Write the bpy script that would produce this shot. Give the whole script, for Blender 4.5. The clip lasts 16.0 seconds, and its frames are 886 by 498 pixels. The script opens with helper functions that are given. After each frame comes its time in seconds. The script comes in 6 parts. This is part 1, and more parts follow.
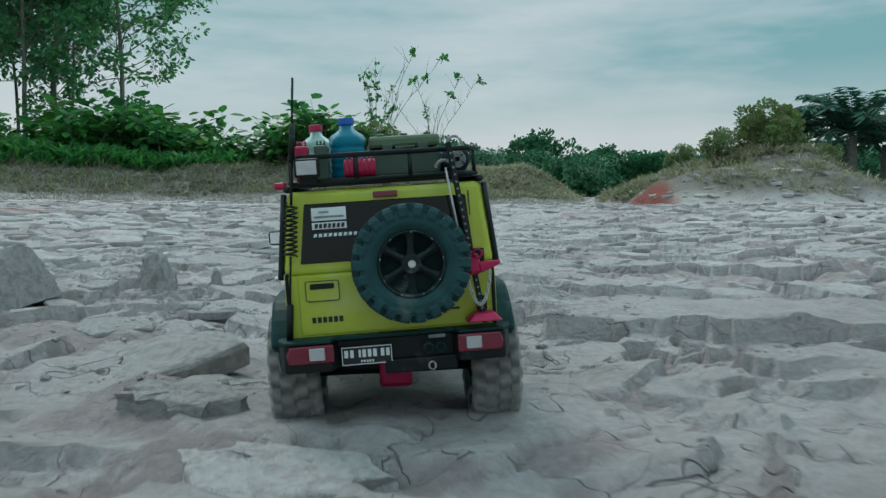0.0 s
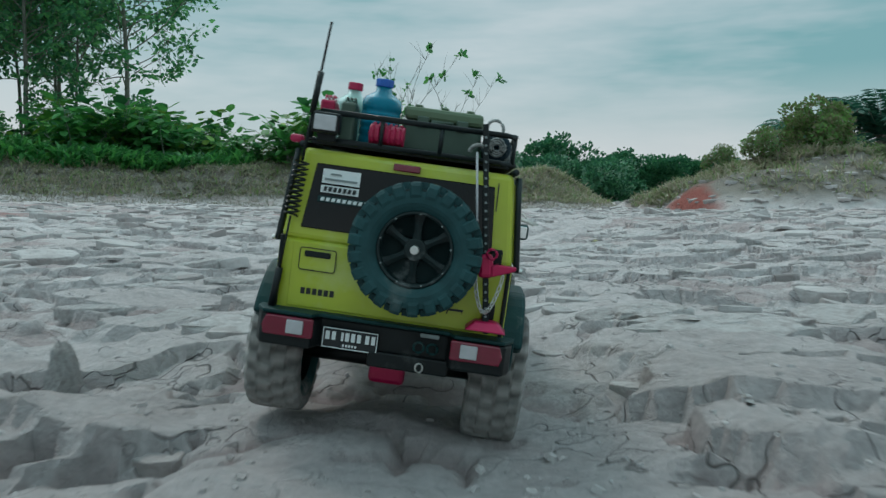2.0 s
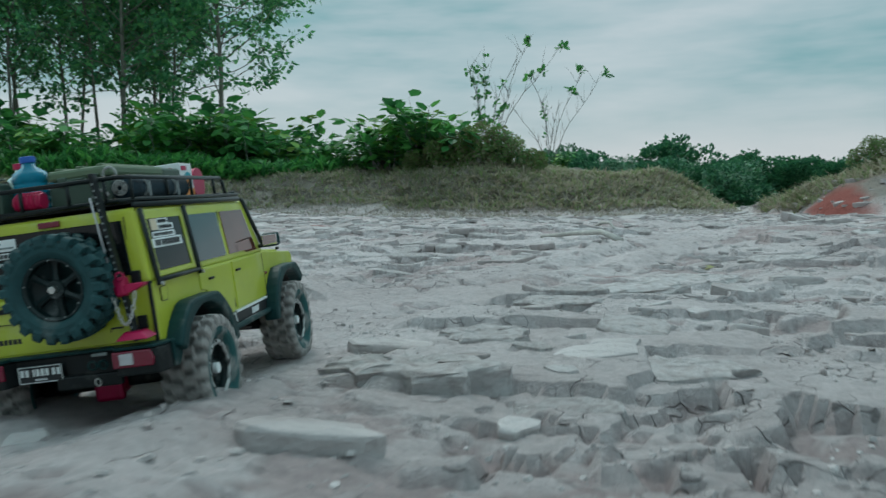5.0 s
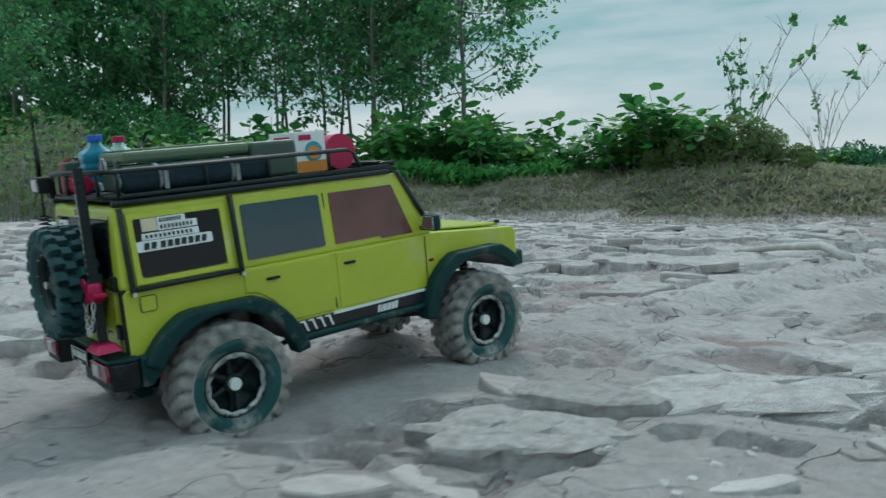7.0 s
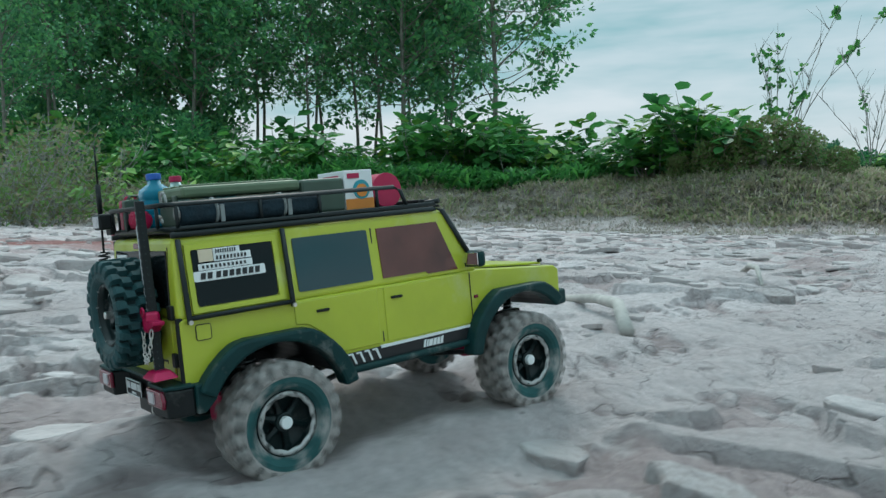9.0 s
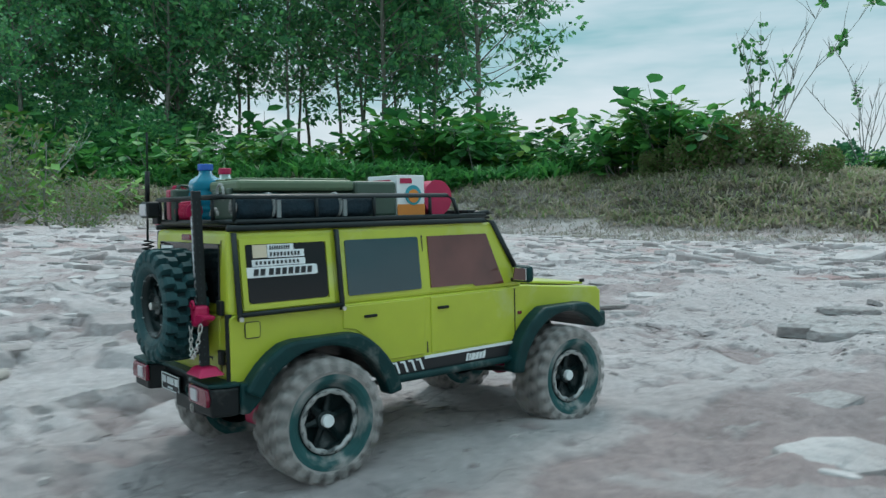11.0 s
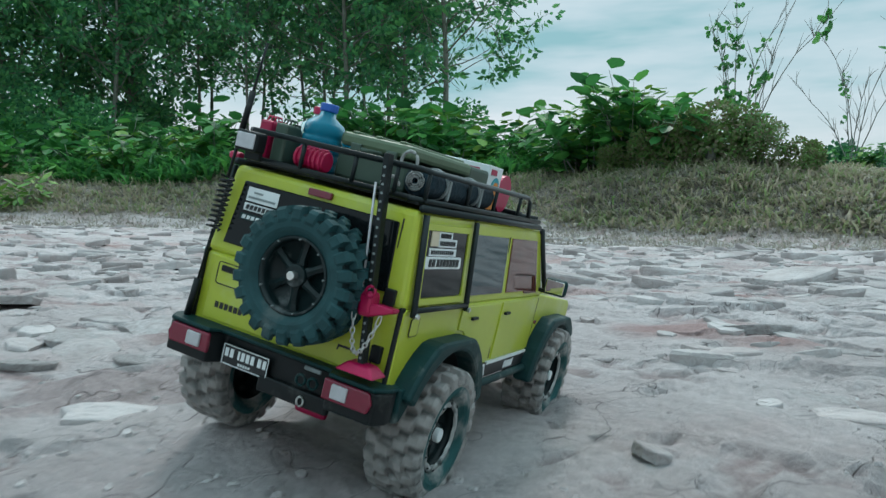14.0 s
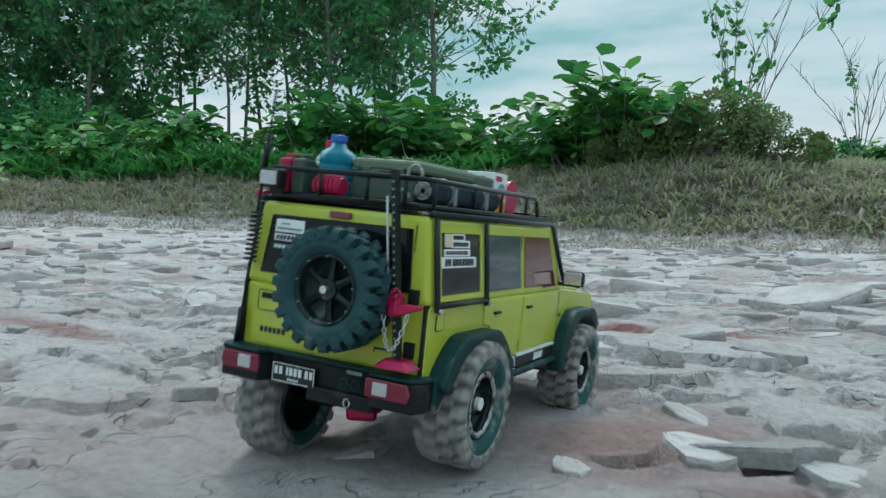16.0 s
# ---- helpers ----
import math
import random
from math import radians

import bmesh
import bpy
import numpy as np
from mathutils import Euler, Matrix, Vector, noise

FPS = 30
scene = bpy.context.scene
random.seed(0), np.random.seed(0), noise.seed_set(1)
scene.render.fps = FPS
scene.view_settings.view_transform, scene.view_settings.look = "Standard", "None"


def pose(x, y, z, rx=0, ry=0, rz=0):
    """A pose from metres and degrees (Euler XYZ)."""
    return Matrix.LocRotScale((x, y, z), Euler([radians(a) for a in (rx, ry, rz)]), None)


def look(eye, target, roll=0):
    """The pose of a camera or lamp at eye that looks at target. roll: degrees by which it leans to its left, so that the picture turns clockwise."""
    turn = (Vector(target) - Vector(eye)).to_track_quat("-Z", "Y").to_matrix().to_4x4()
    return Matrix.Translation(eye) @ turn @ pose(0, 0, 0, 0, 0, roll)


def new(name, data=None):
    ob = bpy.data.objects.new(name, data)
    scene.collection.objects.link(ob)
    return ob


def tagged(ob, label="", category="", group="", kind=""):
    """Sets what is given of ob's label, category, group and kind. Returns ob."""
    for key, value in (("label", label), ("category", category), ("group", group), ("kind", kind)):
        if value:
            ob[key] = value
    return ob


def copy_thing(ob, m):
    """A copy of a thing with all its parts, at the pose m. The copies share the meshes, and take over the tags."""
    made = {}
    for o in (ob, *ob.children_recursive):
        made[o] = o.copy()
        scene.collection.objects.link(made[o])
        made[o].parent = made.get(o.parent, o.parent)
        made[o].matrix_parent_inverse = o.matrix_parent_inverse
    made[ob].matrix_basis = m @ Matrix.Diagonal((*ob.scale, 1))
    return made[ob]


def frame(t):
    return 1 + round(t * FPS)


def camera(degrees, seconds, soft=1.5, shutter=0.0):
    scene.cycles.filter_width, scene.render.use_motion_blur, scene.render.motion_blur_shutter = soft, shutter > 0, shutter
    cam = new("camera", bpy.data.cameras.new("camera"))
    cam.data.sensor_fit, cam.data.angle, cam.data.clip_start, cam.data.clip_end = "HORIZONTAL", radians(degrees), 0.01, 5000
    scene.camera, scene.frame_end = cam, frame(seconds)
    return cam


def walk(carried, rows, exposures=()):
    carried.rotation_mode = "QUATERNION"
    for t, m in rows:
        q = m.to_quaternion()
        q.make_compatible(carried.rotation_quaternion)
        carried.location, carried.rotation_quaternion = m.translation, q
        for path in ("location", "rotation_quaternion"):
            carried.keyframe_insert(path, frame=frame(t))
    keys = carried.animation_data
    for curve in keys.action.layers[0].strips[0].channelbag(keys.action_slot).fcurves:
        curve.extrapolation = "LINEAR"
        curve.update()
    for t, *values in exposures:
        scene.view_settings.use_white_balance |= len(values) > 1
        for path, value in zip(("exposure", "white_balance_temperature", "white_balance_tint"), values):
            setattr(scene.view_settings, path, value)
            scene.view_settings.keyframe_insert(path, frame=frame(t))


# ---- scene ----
cam = camera(58.2, 16.0, soft=1.4, shutter=0.4)
PATH = [
    (0, (0.229, 0.124, 0.197), (0.168, 2.269, 0.048), -0.5),
    (0.5, (0.182, 0.342, 0.185), (0.116, 2.486, 0.039), -0.7),
    (1, (0.134, 0.604, 0.177), (0.073, 2.749, 0.037), -0.2),
    (1.5, (0.097, 0.860, 0.184), (0.031, 3.005, 0.047), -0.1),
    (2, (0.098, 1.080, 0.182), (0.003, 3.224, 0.045), -0.3),
    (2.5, (0.098, 1.288, 0.167), (-0.023, 3.431, 0.033), -0.5),
    (3, (0.095, 1.503, 0.161), (-0.039, 3.646, 0.033), -0.5),
    (5.5, (0.399, 2.816, 0.157), (-0.171, 4.887, 0.057), -1.2),
    (6, (0.444, 3.114, 0.141), (-0.325, 5.120, 0.045), -1.4),
    (6.5, (0.468, 3.305, 0.131), (-0.452, 5.247, 0.043), -1.1),
    (7, (0.515, 3.510, 0.139), (-0.541, 5.382, 0.059), -1.2),
    (7.5, (0.606, 3.684, 0.146), (-0.527, 5.510, 0.066), -1.1),
    (8, (0.734, 3.910, 0.163), (-0.457, 5.698, 0.092), -1),
    (8.5, (0.827, 4.158, 0.185), (-0.366, 5.946, 0.113), -0.9),
    (9, (0.898, 4.385, 0.205), (-0.296, 6.172, 0.131), -0.8),
    (11.5, (1.310, 5.814, 0.233), (0.061, 7.563, 0.157), -0.6),
    (12, (1.345, 6.085, 0.231), (0.086, 7.827, 0.157), -0.7),
    (12.5, (1.362, 6.339, 0.230), (0.104, 8.082, 0.156), -0.4),
    (13, (1.343, 6.581, 0.203), (0.099, 8.333, 0.126), -0.2),
    (13.5, (1.281, 6.837, 0.209), (0.040, 8.591, 0.131), -0),
    (14, (1.254, 6.973, 0.232), (0.015, 8.729, 0.155), -0.2),
    (14.5, (1.209, 7.200, 0.237), (-0.011, 8.970, 0.156), -0.1),
    (15, (1.167, 7.376, 0.224), (-0.048, 9.149, 0.141), 0),
    (15.5, (1.116, 7.581, 0.228), (-0.120, 9.338, 0.147), -0.1),
    (16, (1.062, 7.738, 0.235), (-0.178, 9.492, 0.154), -0.2),
]
walk(cam, [(t, look(e, a, r)) for t, e, a, r in PATH], [(0, 0.14, 6500, 10), (3, 0.14, 6500, 10), (5.5, 0.12, 6500, 11), (8, 0.40, 6500, 13), (12, 0.53, 6500, 15), (16, 0.53, 6500, 14)])

# the model truck: seconds, x, y, z of the ground under its rear axle, then tilt, lean and heading
CAR = [
    (0, 0.166, 0.856, -0.021, 0.6, -3.2, 6.9),
    (0.5, 0.101, 1.093, -0.022, 2.0, -3.5, 6.9),
    (1, 0.060, 1.326, -0.012, -1.8, 3.9, 3.6),
    (1.5, 0.025, 1.539, -0.005, -1.2, 0.5, 3.3),
    (2, 0.015, 1.743, -0.013, 0.4, 8.2, -0.2),
    (2.5, -0.000, 2.007, -0.013, 2.1, 13.6, 2.7),
    (3, -0.006, 2.237, 0.011, 0.6, 3.1, 6.2),
    (5.5, -0.168, 3.446, -0.076, 1.9, -6.5, 6.0),
    (6, -0.189, 3.637, -0.041, -0.3, -1.6, -7.2),
    (6.5, -0.147, 3.823, -0.051, 0.9, 0.3, -15.3),
    (7, -0.073, 4.055, -0.057, 6.9, 2.8, -19.4),
    (7.5, 0.013, 4.251, -0.032, 4.0, -1.5, -22.1),
    (8, 0.122, 4.490, -0.026, 1.4, 1.8, -23.9),
    (8.5, 0.229, 4.696, -0.019, 2.3, 9.3, -18.3),
    (9, 0.306, 4.914, -0.026, 4.6, -1.2, -17.4),
    (11.5, 0.775, 6.343, 0.005, -0.5, 2.0, -14.3),
    (12, 0.842, 6.623, 0.003, -1.5, 4.1, -10.0),
    (12.5, 0.871, 6.839, 0.008, -1.1, 5.7, 0.6),
    (13, 0.854, 7.079, 0.014, -0.4, 11.2, 11.9),
    (13.5, 0.803, 7.347, 0.009, -0.9, 0.8, 10.9),
    (14, 0.792, 7.438, 0.034, -3.3, 13.7, 11.0),
    (14.5, 0.774, 7.654, 0.029, -0.6, 4.5, 14.2),
    (15, 0.743, 7.859, 0.019, -0.9, -0.8, 18.3),
    (15.5, 0.663, 8.097, -0.003, 3.2, -4.7, 16.4),
    (16, 0.602, 8.268, 0.017, -2.2, 5.4, 9.0),
]
# lift of the right-hand wheel over the axle's middle: seconds, rear, front
AXLES = [
    (0, -.003, .002), (.5, -.002, .003), (1, .013, -.006), (1.5, -.013, .003), (2, .000, .004), (2.5, .012, .006), (3, -.012, .002),
    (5.5, .004, -.004), (6, -.010, -.004), (6.5, -.008, .009), (7, .004, -.006), (7.5, -.013, .005), (8, .006, -.003), (8.5, .005, -.005),
    (9, -.004, -.009), (11.5, .005, -.001), (12, .004, .002), (12.5, .001, .002), (13, .005, .004), (13.5, -.002, .005), (14, .000, .009),
    (14.5, -.005, .003), (15, -.012, -.002), (15.5, .009, .002), (16, .015, .003)]

# ---- world, sun, exposure ----
sun_dir = Vector((-0.35, 0.55, 0.9)).normalized()
world = bpy.data.worlds.new("world")
scene.world = world
world.use_nodes = True
wn, wl = world.node_tree.nodes, world.node_tree.links
wn.clear()


def wnode(kind, **kw):
    n = wn.new(kind)
    for k, v in kw.items():
        n.inputs[k.replace("_", " ")].default_value = v
    return n


sky = wn.new("ShaderNodeTexSky")
sky.sky_type = "NISHITA"
sky.sun_disc = False
sky.sun_elevation = math.asin(sun_dir.z)
sky.sun_rotation = math.atan2(sun_dir.x, sun_dir.y)
sky.air_density, sky.dust_density, sky.ozone_density = 1.2, 3.0, 2.0
geo = wn.new("ShaderNodeTexCoord")
sep = wn.new("ShaderNodeSeparateXYZ")
wl.new(geo.outputs["Generated"], sep.inputs[0])
# cloud sheet: long soft streaks, pale near the horizon
mp = wn.new("ShaderNodeMapping")
mp.inputs["Scale"].default_value = (1.3, 1.3, 6.5)
mp.inputs["Location"].default_value = (0.35, 0.1, 0.0)
wl.new(geo.outputs["Generated"], mp.inputs[0])
ns = wnode("ShaderNodeTexNoise", Scale=1.5, Detail=5.0, Roughness=0.55)
wl.new(mp.outputs[0], ns.inputs["Vector"])
cl = wn.new("ShaderNodeValToRGB")
cl.color_ramp.elements[0].position, cl.color_ramp.elements[0].color = 0.40, (0.175, 0.375, 0.405, 1)
cl.color_ramp.elements[1].position, cl.color_ramp.elements[1].color = 0.63, (0.47, 0.57, 0.60, 1)
m1 = cl.color_ramp.elements.new(0.50)
m1.color = (0.33, 0.475, 0.51, 1)
wl.new(ns.outputs["Fac"], cl.inputs[0])
hz = wn.new("ShaderNodeValToRGB")
hz.color_ramp.elements[0].position, hz.color_ramp.elements[0].color = 0.03, (0.85, 0.85, 0.85, 1)
hz.color_ramp.elements[1].position, hz.color_ramp.elements[1].color = 0.15, (0, 0, 0, 1)
wl.new(sep.outputs["Z"], hz.inputs[0])
pale = wn.new("ShaderNodeMix")
pale.data_type = "RGBA"
wl.new(hz.outputs[0], pale.inputs[0])
wl.new(cl.outputs[0], pale.inputs[6])
pale.inputs[7].default_value = (0.60, 0.64, 0.66, 1)
# the overcast is brighter overhead than at eye level
up = wn.new("ShaderNodeMapRange")
up.inputs[1].default_value, up.inputs[2].default_value, up.inputs[3].default_value, up.inputs[4].default_value = 0.30, 0.9, 1.0, 2.4
wl.new(sep.outputs["Z"], up.inputs[0])
bg1 = wn.new("ShaderNodeBackground")
wl.new(pale.outputs[2], bg1.inputs[0])
wl.new(up.outputs[0], bg1.inputs[1])
bg2 = wn.new("ShaderNodeBackground")
bg2.inputs[1].default_value = 0.06
wl.new(sky.outputs[0], bg2.inputs[0])
both = wn.new("ShaderNodeMixShader")
both.inputs[0].default_value = 0.12
wl.new(bg1.outputs[0], both.inputs[1])
wl.new(bg2.outputs[0], both.inputs[2])
wout = wn.new("ShaderNodeOutputWorld")
wl.new(both.outputs[0], wout.inputs[0])

sun = new("sun", bpy.data.lights.new("sun", "SUN"))
sun.data.energy, sun.data.angle, sun.data.color = 0.9, radians(14), (0.98, 0.98, 0.93)
sun.matrix_world = look(sun_dir * 30, (0, 0, 0))


# ---- materials ----
def material(name, base, rough=0.6, metal=0.0, vary=0.0, scale=20.0, bump=0.0, bump_scale=80.0, second=None, spots=0.0, spot_scale=8.0,
             random_island=0.0, random_object=0.0, coat=0.0, spec=0.5):
    """A node material: base colour varied at two scales, optional second colour in patches, relief."""
    m = bpy.data.materials.new(name)
    m.use_nodes = True
    n, l = m.node_tree.nodes, m.node_tree.links
    b = n["Principled BSDF"]
    b.inputs["Roughness"].default_value, b.inputs["Metallic"].default_value = rough, metal
    b.inputs["Coat Weight"].default_value = coat
    b.inputs["Specular IOR Level"].default_value = spec
    tc = n.new("ShaderNodeTexCoord")
    col = None
    rgb = n.new("ShaderNodeRGB")
    rgb.outputs[0].default_value = (*base, 1)
    col = rgb.outputs[0]
    if second:
        t = n.new("ShaderNodeTexNoise")
        t.inputs["Scale"].default_value, t.inputs["Detail"].default_value = spot_scale, 6
        t.inputs["Roughness"].default_value = 0.62
        l.new(tc.outputs["Object"], t.inputs["Vector"])
        r = n.new("ShaderNodeMapRange")
        r.inputs[1].default_value, r.inputs[2].default_value = 0.62 - spots * 0.3, 0.72 - spots * 0.25
        l.new(t.outputs["Fac"], r.inputs[0])
        x = n.new("ShaderNodeMix")
        x.data_type = "RGBA"
        l.new(r.outputs[0], x.inputs[0])
        l.new(col, x.inputs[6])
        x.inputs[7].default_value = (*second, 1)
        col = x.outputs[2]
    fac = None
    if vary:
        t = n.new("ShaderNodeTexNoise")
        t.inputs["Scale"].default_value, t.inputs["Detail"].default_value = scale, 8
        l.new(tc.outputs["Object"], t.inputs["Vector"])
        fac = n.new("ShaderNodeMapRange")
        fac.inputs[1].default_value, fac.inputs[2].default_value = 0.25, 0.75
        fac.inputs[3].default_value, fac.inputs[4].default_value = 1 - vary, 1 + vary
        l.new(t.outputs["Fac"], fac.inputs[0])
        fac = fac.outputs[0]
    for amount, kind, out in ((random_island, "ShaderNodeNewGeometry", "Random Per Island"), (random_object, "ShaderNodeObjectInfo", "Random")):
        if amount:
            g = n.new(kind)
            r = n.new("ShaderNodeMapRange")
            r.inputs[3].default_value, r.inputs[4].default_value = 1 - amount, 1 + amount
            l.new(g.outputs[out], r.inputs[0])
            if fac is None:
                fac = r.outputs[0]
            else:
                mu = n.new("ShaderNodeMath")
                mu.operation = "MULTIPLY"
                l.new(fac, mu.inputs[0])
                l.new(r.outputs[0], mu.inputs[1])
                fac = mu.outputs[0]
    if fac is not None:
        x = n.new("ShaderNodeVectorMath")
        x.operation = "SCALE"
        l.new(col, x.inputs[0])
        l.new(fac, x.inputs["Scale"])
        col = x.outputs[0]
    l.new(col, b.inputs["Base Color"])
    if bump:
        t = n.new("ShaderNodeTexNoise")
        t.inputs["Scale"].default_value, t.inputs["Detail"].default_value = bump_scale, 8
        l.new(tc.outputs["Object"], t.inputs["Vector"])
        bp = n.new("ShaderNodeBump")
        bp.inputs["Strength"].default_value, bp.inputs["Distance"].default_value = bump, 0.5 / bump_scale
        l.new(t.outputs["Fac"], bp.inputs["Height"])
        l.new(bp.outputs[0], b.inputs["Normal"])
    return m


def leafy(name, colours, rough=0.55, through_light=0.25):
    """Foliage: each leaf takes a tone of its own from a short ramp; a little light comes through."""
    m = bpy.data.materials.new(name)
    m.use_nodes = True
    n, l = m.node_tree.nodes, m.node_tree.links
    b = n["Principled BSDF"]
    b.inputs["Roughness"].default_value = rough
    g = n.new("ShaderNodeNewGeometry")
    r = n.new("ShaderNodeValToRGB")
    r.color_ramp.interpolation = "LINEAR"
    for i, c in enumerate(colours):
        e = r.color_ramp.elements[i] if i < 2 else r.color_ramp.elements.new(i / (len(colours) - 1))
        e.color = (*c, 1)
    for i, e in enumerate(r.color_ramp.elements):
        e.position = i / (len(colours) - 1)
    for i, c in enumerate(colours):
        r.color_ramp.elements[i].color = (*c, 1)
    l.new(g.outputs["Random Per Island"], r.inputs[0])
    l.new(r.outputs[0], b.inputs["Base Color"])
    tr = n.new("ShaderNodeBsdfTranslucent")
    l.new(r.outputs[0], tr.inputs[0])
    mx = n.new("ShaderNodeMixShader")
    mx.inputs[0].default_value = through_light
    out = n["Material Output"]
    l.new(b.outputs[0], mx.inputs[1])
    l.new(tr.outputs[0], mx.inputs[2])
    l.new(mx.outputs[0], out.inputs[0])
    return m


def ground_material():
    """Pale dried clay: grey crust, pinkish soil in patches, red laterite in places, fine grit and hairline cracks."""
    m = bpy.data.materials.new("dried_clay")
    m.use_nodes = True
    n, l = m.node_tree.nodes, m.node_tree.links
    b = n["Principled BSDF"]
    b.inputs["Roughness"].default_value = 0.92
    b.inputs["Specular IOR Level"].default_value = 0.2
    tc = n.new("ShaderNodeTexCoord")

    def tex(scale, detail=8, rough=0.6):
        t = n.new("ShaderNodeTexNoise")
        t.inputs["Scale"].default_value, t.inputs["Detail"].default_value, t.inputs["Roughness"].default_value = scale, detail, rough
        l.new(tc.outputs["Object"], t.inputs["Vector"])
        return t.outputs["Fac"]

    def ramp(src, lo, hi, a=0.0, c=1.0):
        r = n.new("ShaderNodeMapRange")
        r.inputs[1].default_value, r.inputs[2].default_value, r.inputs[3].default_value, r.inputs[4].default_value = lo, hi, a, c
        l.new(src, r.inputs[0])
        return r.outputs[0]

    def mix(f, a, c):
        x = n.new("ShaderNodeMix")
        x.data_type = "RGBA"
        l.new(f, x.inputs[0])
        for k, v in ((6, a), (7, c)):
            if isinstance(v, tuple):
                x.inputs[k].default_value = (*v, 1)
            else:
                l.new(v, x.inputs[k])
        return x.outputs[2]

    def times(a, c):
        x = n.new("ShaderNodeMath")
        x.operation = "MULTIPLY"
        l.new(a, x.inputs[0])
        l.new(c, x.inputs[1]) if not isinstance(c, float) else setattr(x.inputs[1], "default_value", c)
        return x.outputs[0]

    sepx = n.new("ShaderNodeSeparateXYZ")
    l.new(tc.outputs["Object"], sepx.inputs[0])
    cr = n.new("ShaderNodeAttribute")
    cr.attribute_name = "crust"
    soil = mix(ramp(tex(3.1), 0.36, 0.62), (0.372, 0.304, 0.300), (0.490, 0.412, 0.408))
    soil = mix(ramp(tex(0.9), 0.50, 0.66, 0, 0.6), soil, (0.430, 0.328, 0.320))
    soil = mix(ramp(tex(24, 9, 0.7), 0.54, 0.66, 0, 0.5), soil, (0.275, 0.228, 0.222))
    top = mix(ramp(tex(1.3), 0.36, 0.62), (0.490, 0.432, 0.428), (0.612, 0.556, 0.553))
    top = mix(ramp(tex(7.0, 9, 0.7), 0.52, 0.68, 0, 0.6), top, (0.390, 0.330, 0.324))
    c1 = mix(cr.outputs["Fac"], soil, top)
    # red laterite: faint streaks further along the way
    far = ramp(sepx.outputs["Y"], 6.0, 9.0)
    c1 = mix(times(times(ramp(tex(1.7, 5), 0.55, 0.66), far), 0.5), c1, (0.38, 0.20, 0.18))
    # soil of the banks
    att = n.new("ShaderNodeAttribute")
    att.attribute_name = "soil"
    c1 = mix(att.outputs["Fac"], c1, (0.21, 0.185, 0.155))
    att2 = n.new("ShaderNodeAttribute")
    att2.attribute_name = "laterite"
    c1 = mix(att2.outputs["Fac"], c1, (0.27, 0.085, 0.07))
    grain = ramp(tex(70, 10, 0.75), 0.3, 0.7, 0.80, 1.20)
    x = n.new("ShaderNodeVectorMath")
    x.operation = "SCALE"
    l.new(c1, x.inputs[0])
    l.new(grain, x.inputs["Scale"])
    # hairline cracks
    v = n.new("ShaderNodeTexVoronoi")
    v.feature = "DISTANCE_TO_EDGE"
    v.inputs["Scale"].default_value = 6.5
    w = n.new("ShaderNodeTexNoise")
    w.inputs["Scale"].default_value = 12
    l.new(tc.outputs["Object"], w.inputs["Vector"])
    ad = n.new("ShaderNodeMix")
    ad.data_type = "RGBA"
    ad.blend_type = "ADD"
    ad.inputs[0].default_value = 0.24
    l.new(tc.outputs["Object"], ad.inputs[6])
    l.new(w.outputs["Color"], ad.inputs[7])
    l.new(ad.outputs[2], v.inputs["Vector"])
    crack = ramp(v.outputs["Distance"], 0.0, 0.011)
    gate = ramp(tex(2.3, 3), 0.46, 0.56)
    inv = n.new("ShaderNodeMath")
    inv.operation = "MAXIMUM"
    l.new(crack, inv.inputs[0])
    l.new(gate, inv.inputs[1])
    y = n.new("ShaderNodeVectorMath")
    y.operation = "SCALE"
    l.new(x.outputs[0], y.inputs[0])
    l.new(ramp(inv.outputs[0], 0, 1, 0.42, 1), y.inputs["Scale"])
    l.new(y.outputs[0], b.inputs["Base Color"])
    hsum = n.new("ShaderNodeMath")
    hsum.operation = "ADD"
    l.new(times(tex(46, 10, 0.72), 0.75), hsum.inputs[0])
    l.new(times(tex(11, 8, 0.6), 1.0), hsum.inputs[1])
    h2 = n.new("ShaderNodeMath")
    h2.operation = "ADD"
    l.new(hsum.outputs[0], h2.inputs[0])
    l.new(times(inv.outputs[0], 0.25), h2.inputs[1])
    bp = n.new("ShaderNodeBump")
    bp.inputs["Strength"].default_value, bp.inputs["Distance"].default_value = 1.0, 0.022
    l.new(h2.outputs[0], bp.inputs["Height"])
    l.new(bp.outputs[0], b.inputs["Normal"])
    return m


CLAY = ground_material()
SLAB = material("clay_slab", (0.53, 0.492, 0.486), 0.9, vary=0.16, scale=9, bump=0.8, bump_scale=60, second=(0.42, 0.37, 0.362), spots=0.5, spot_scale=5, random_object=0.1)
RUBBLE = material("clay_rubble", (0.43, 0.394, 0.388), 0.92, vary=0.15, scale=9, bump=0.8, bump_scale=60, second=(0.33, 0.288, 0.280), spots=0.55, spot_scale=4, random_island=0.16)
BARK = material("pale_bark", (0.17, 0.17, 0.145), 0.85, vary=0.35, scale=6, bump=0.6, bump_scale=30)
TWIG = material("grey_twig", (0.23, 0.235, 0.22), 0.85, vary=0.3, scale=8, bump=0.4, bump_scale=40)
LEAF_TREE = leafy("tree_leaf", [(0.04, 0.16, 0.08), (0.075, 0.27, 0.12), (0.11, 0.36, 0.14), (0.17, 0.46, 0.15)], 0.5, 0.5)
LEAF_BUSH = leafy("broad_leaf", [(0.032, 0.135, 0.048), (0.053, 0.225, 0.063), (0.085, 0.32, 0.078), (0.12, 0.38, 0.08)], 0.45, 0.42)
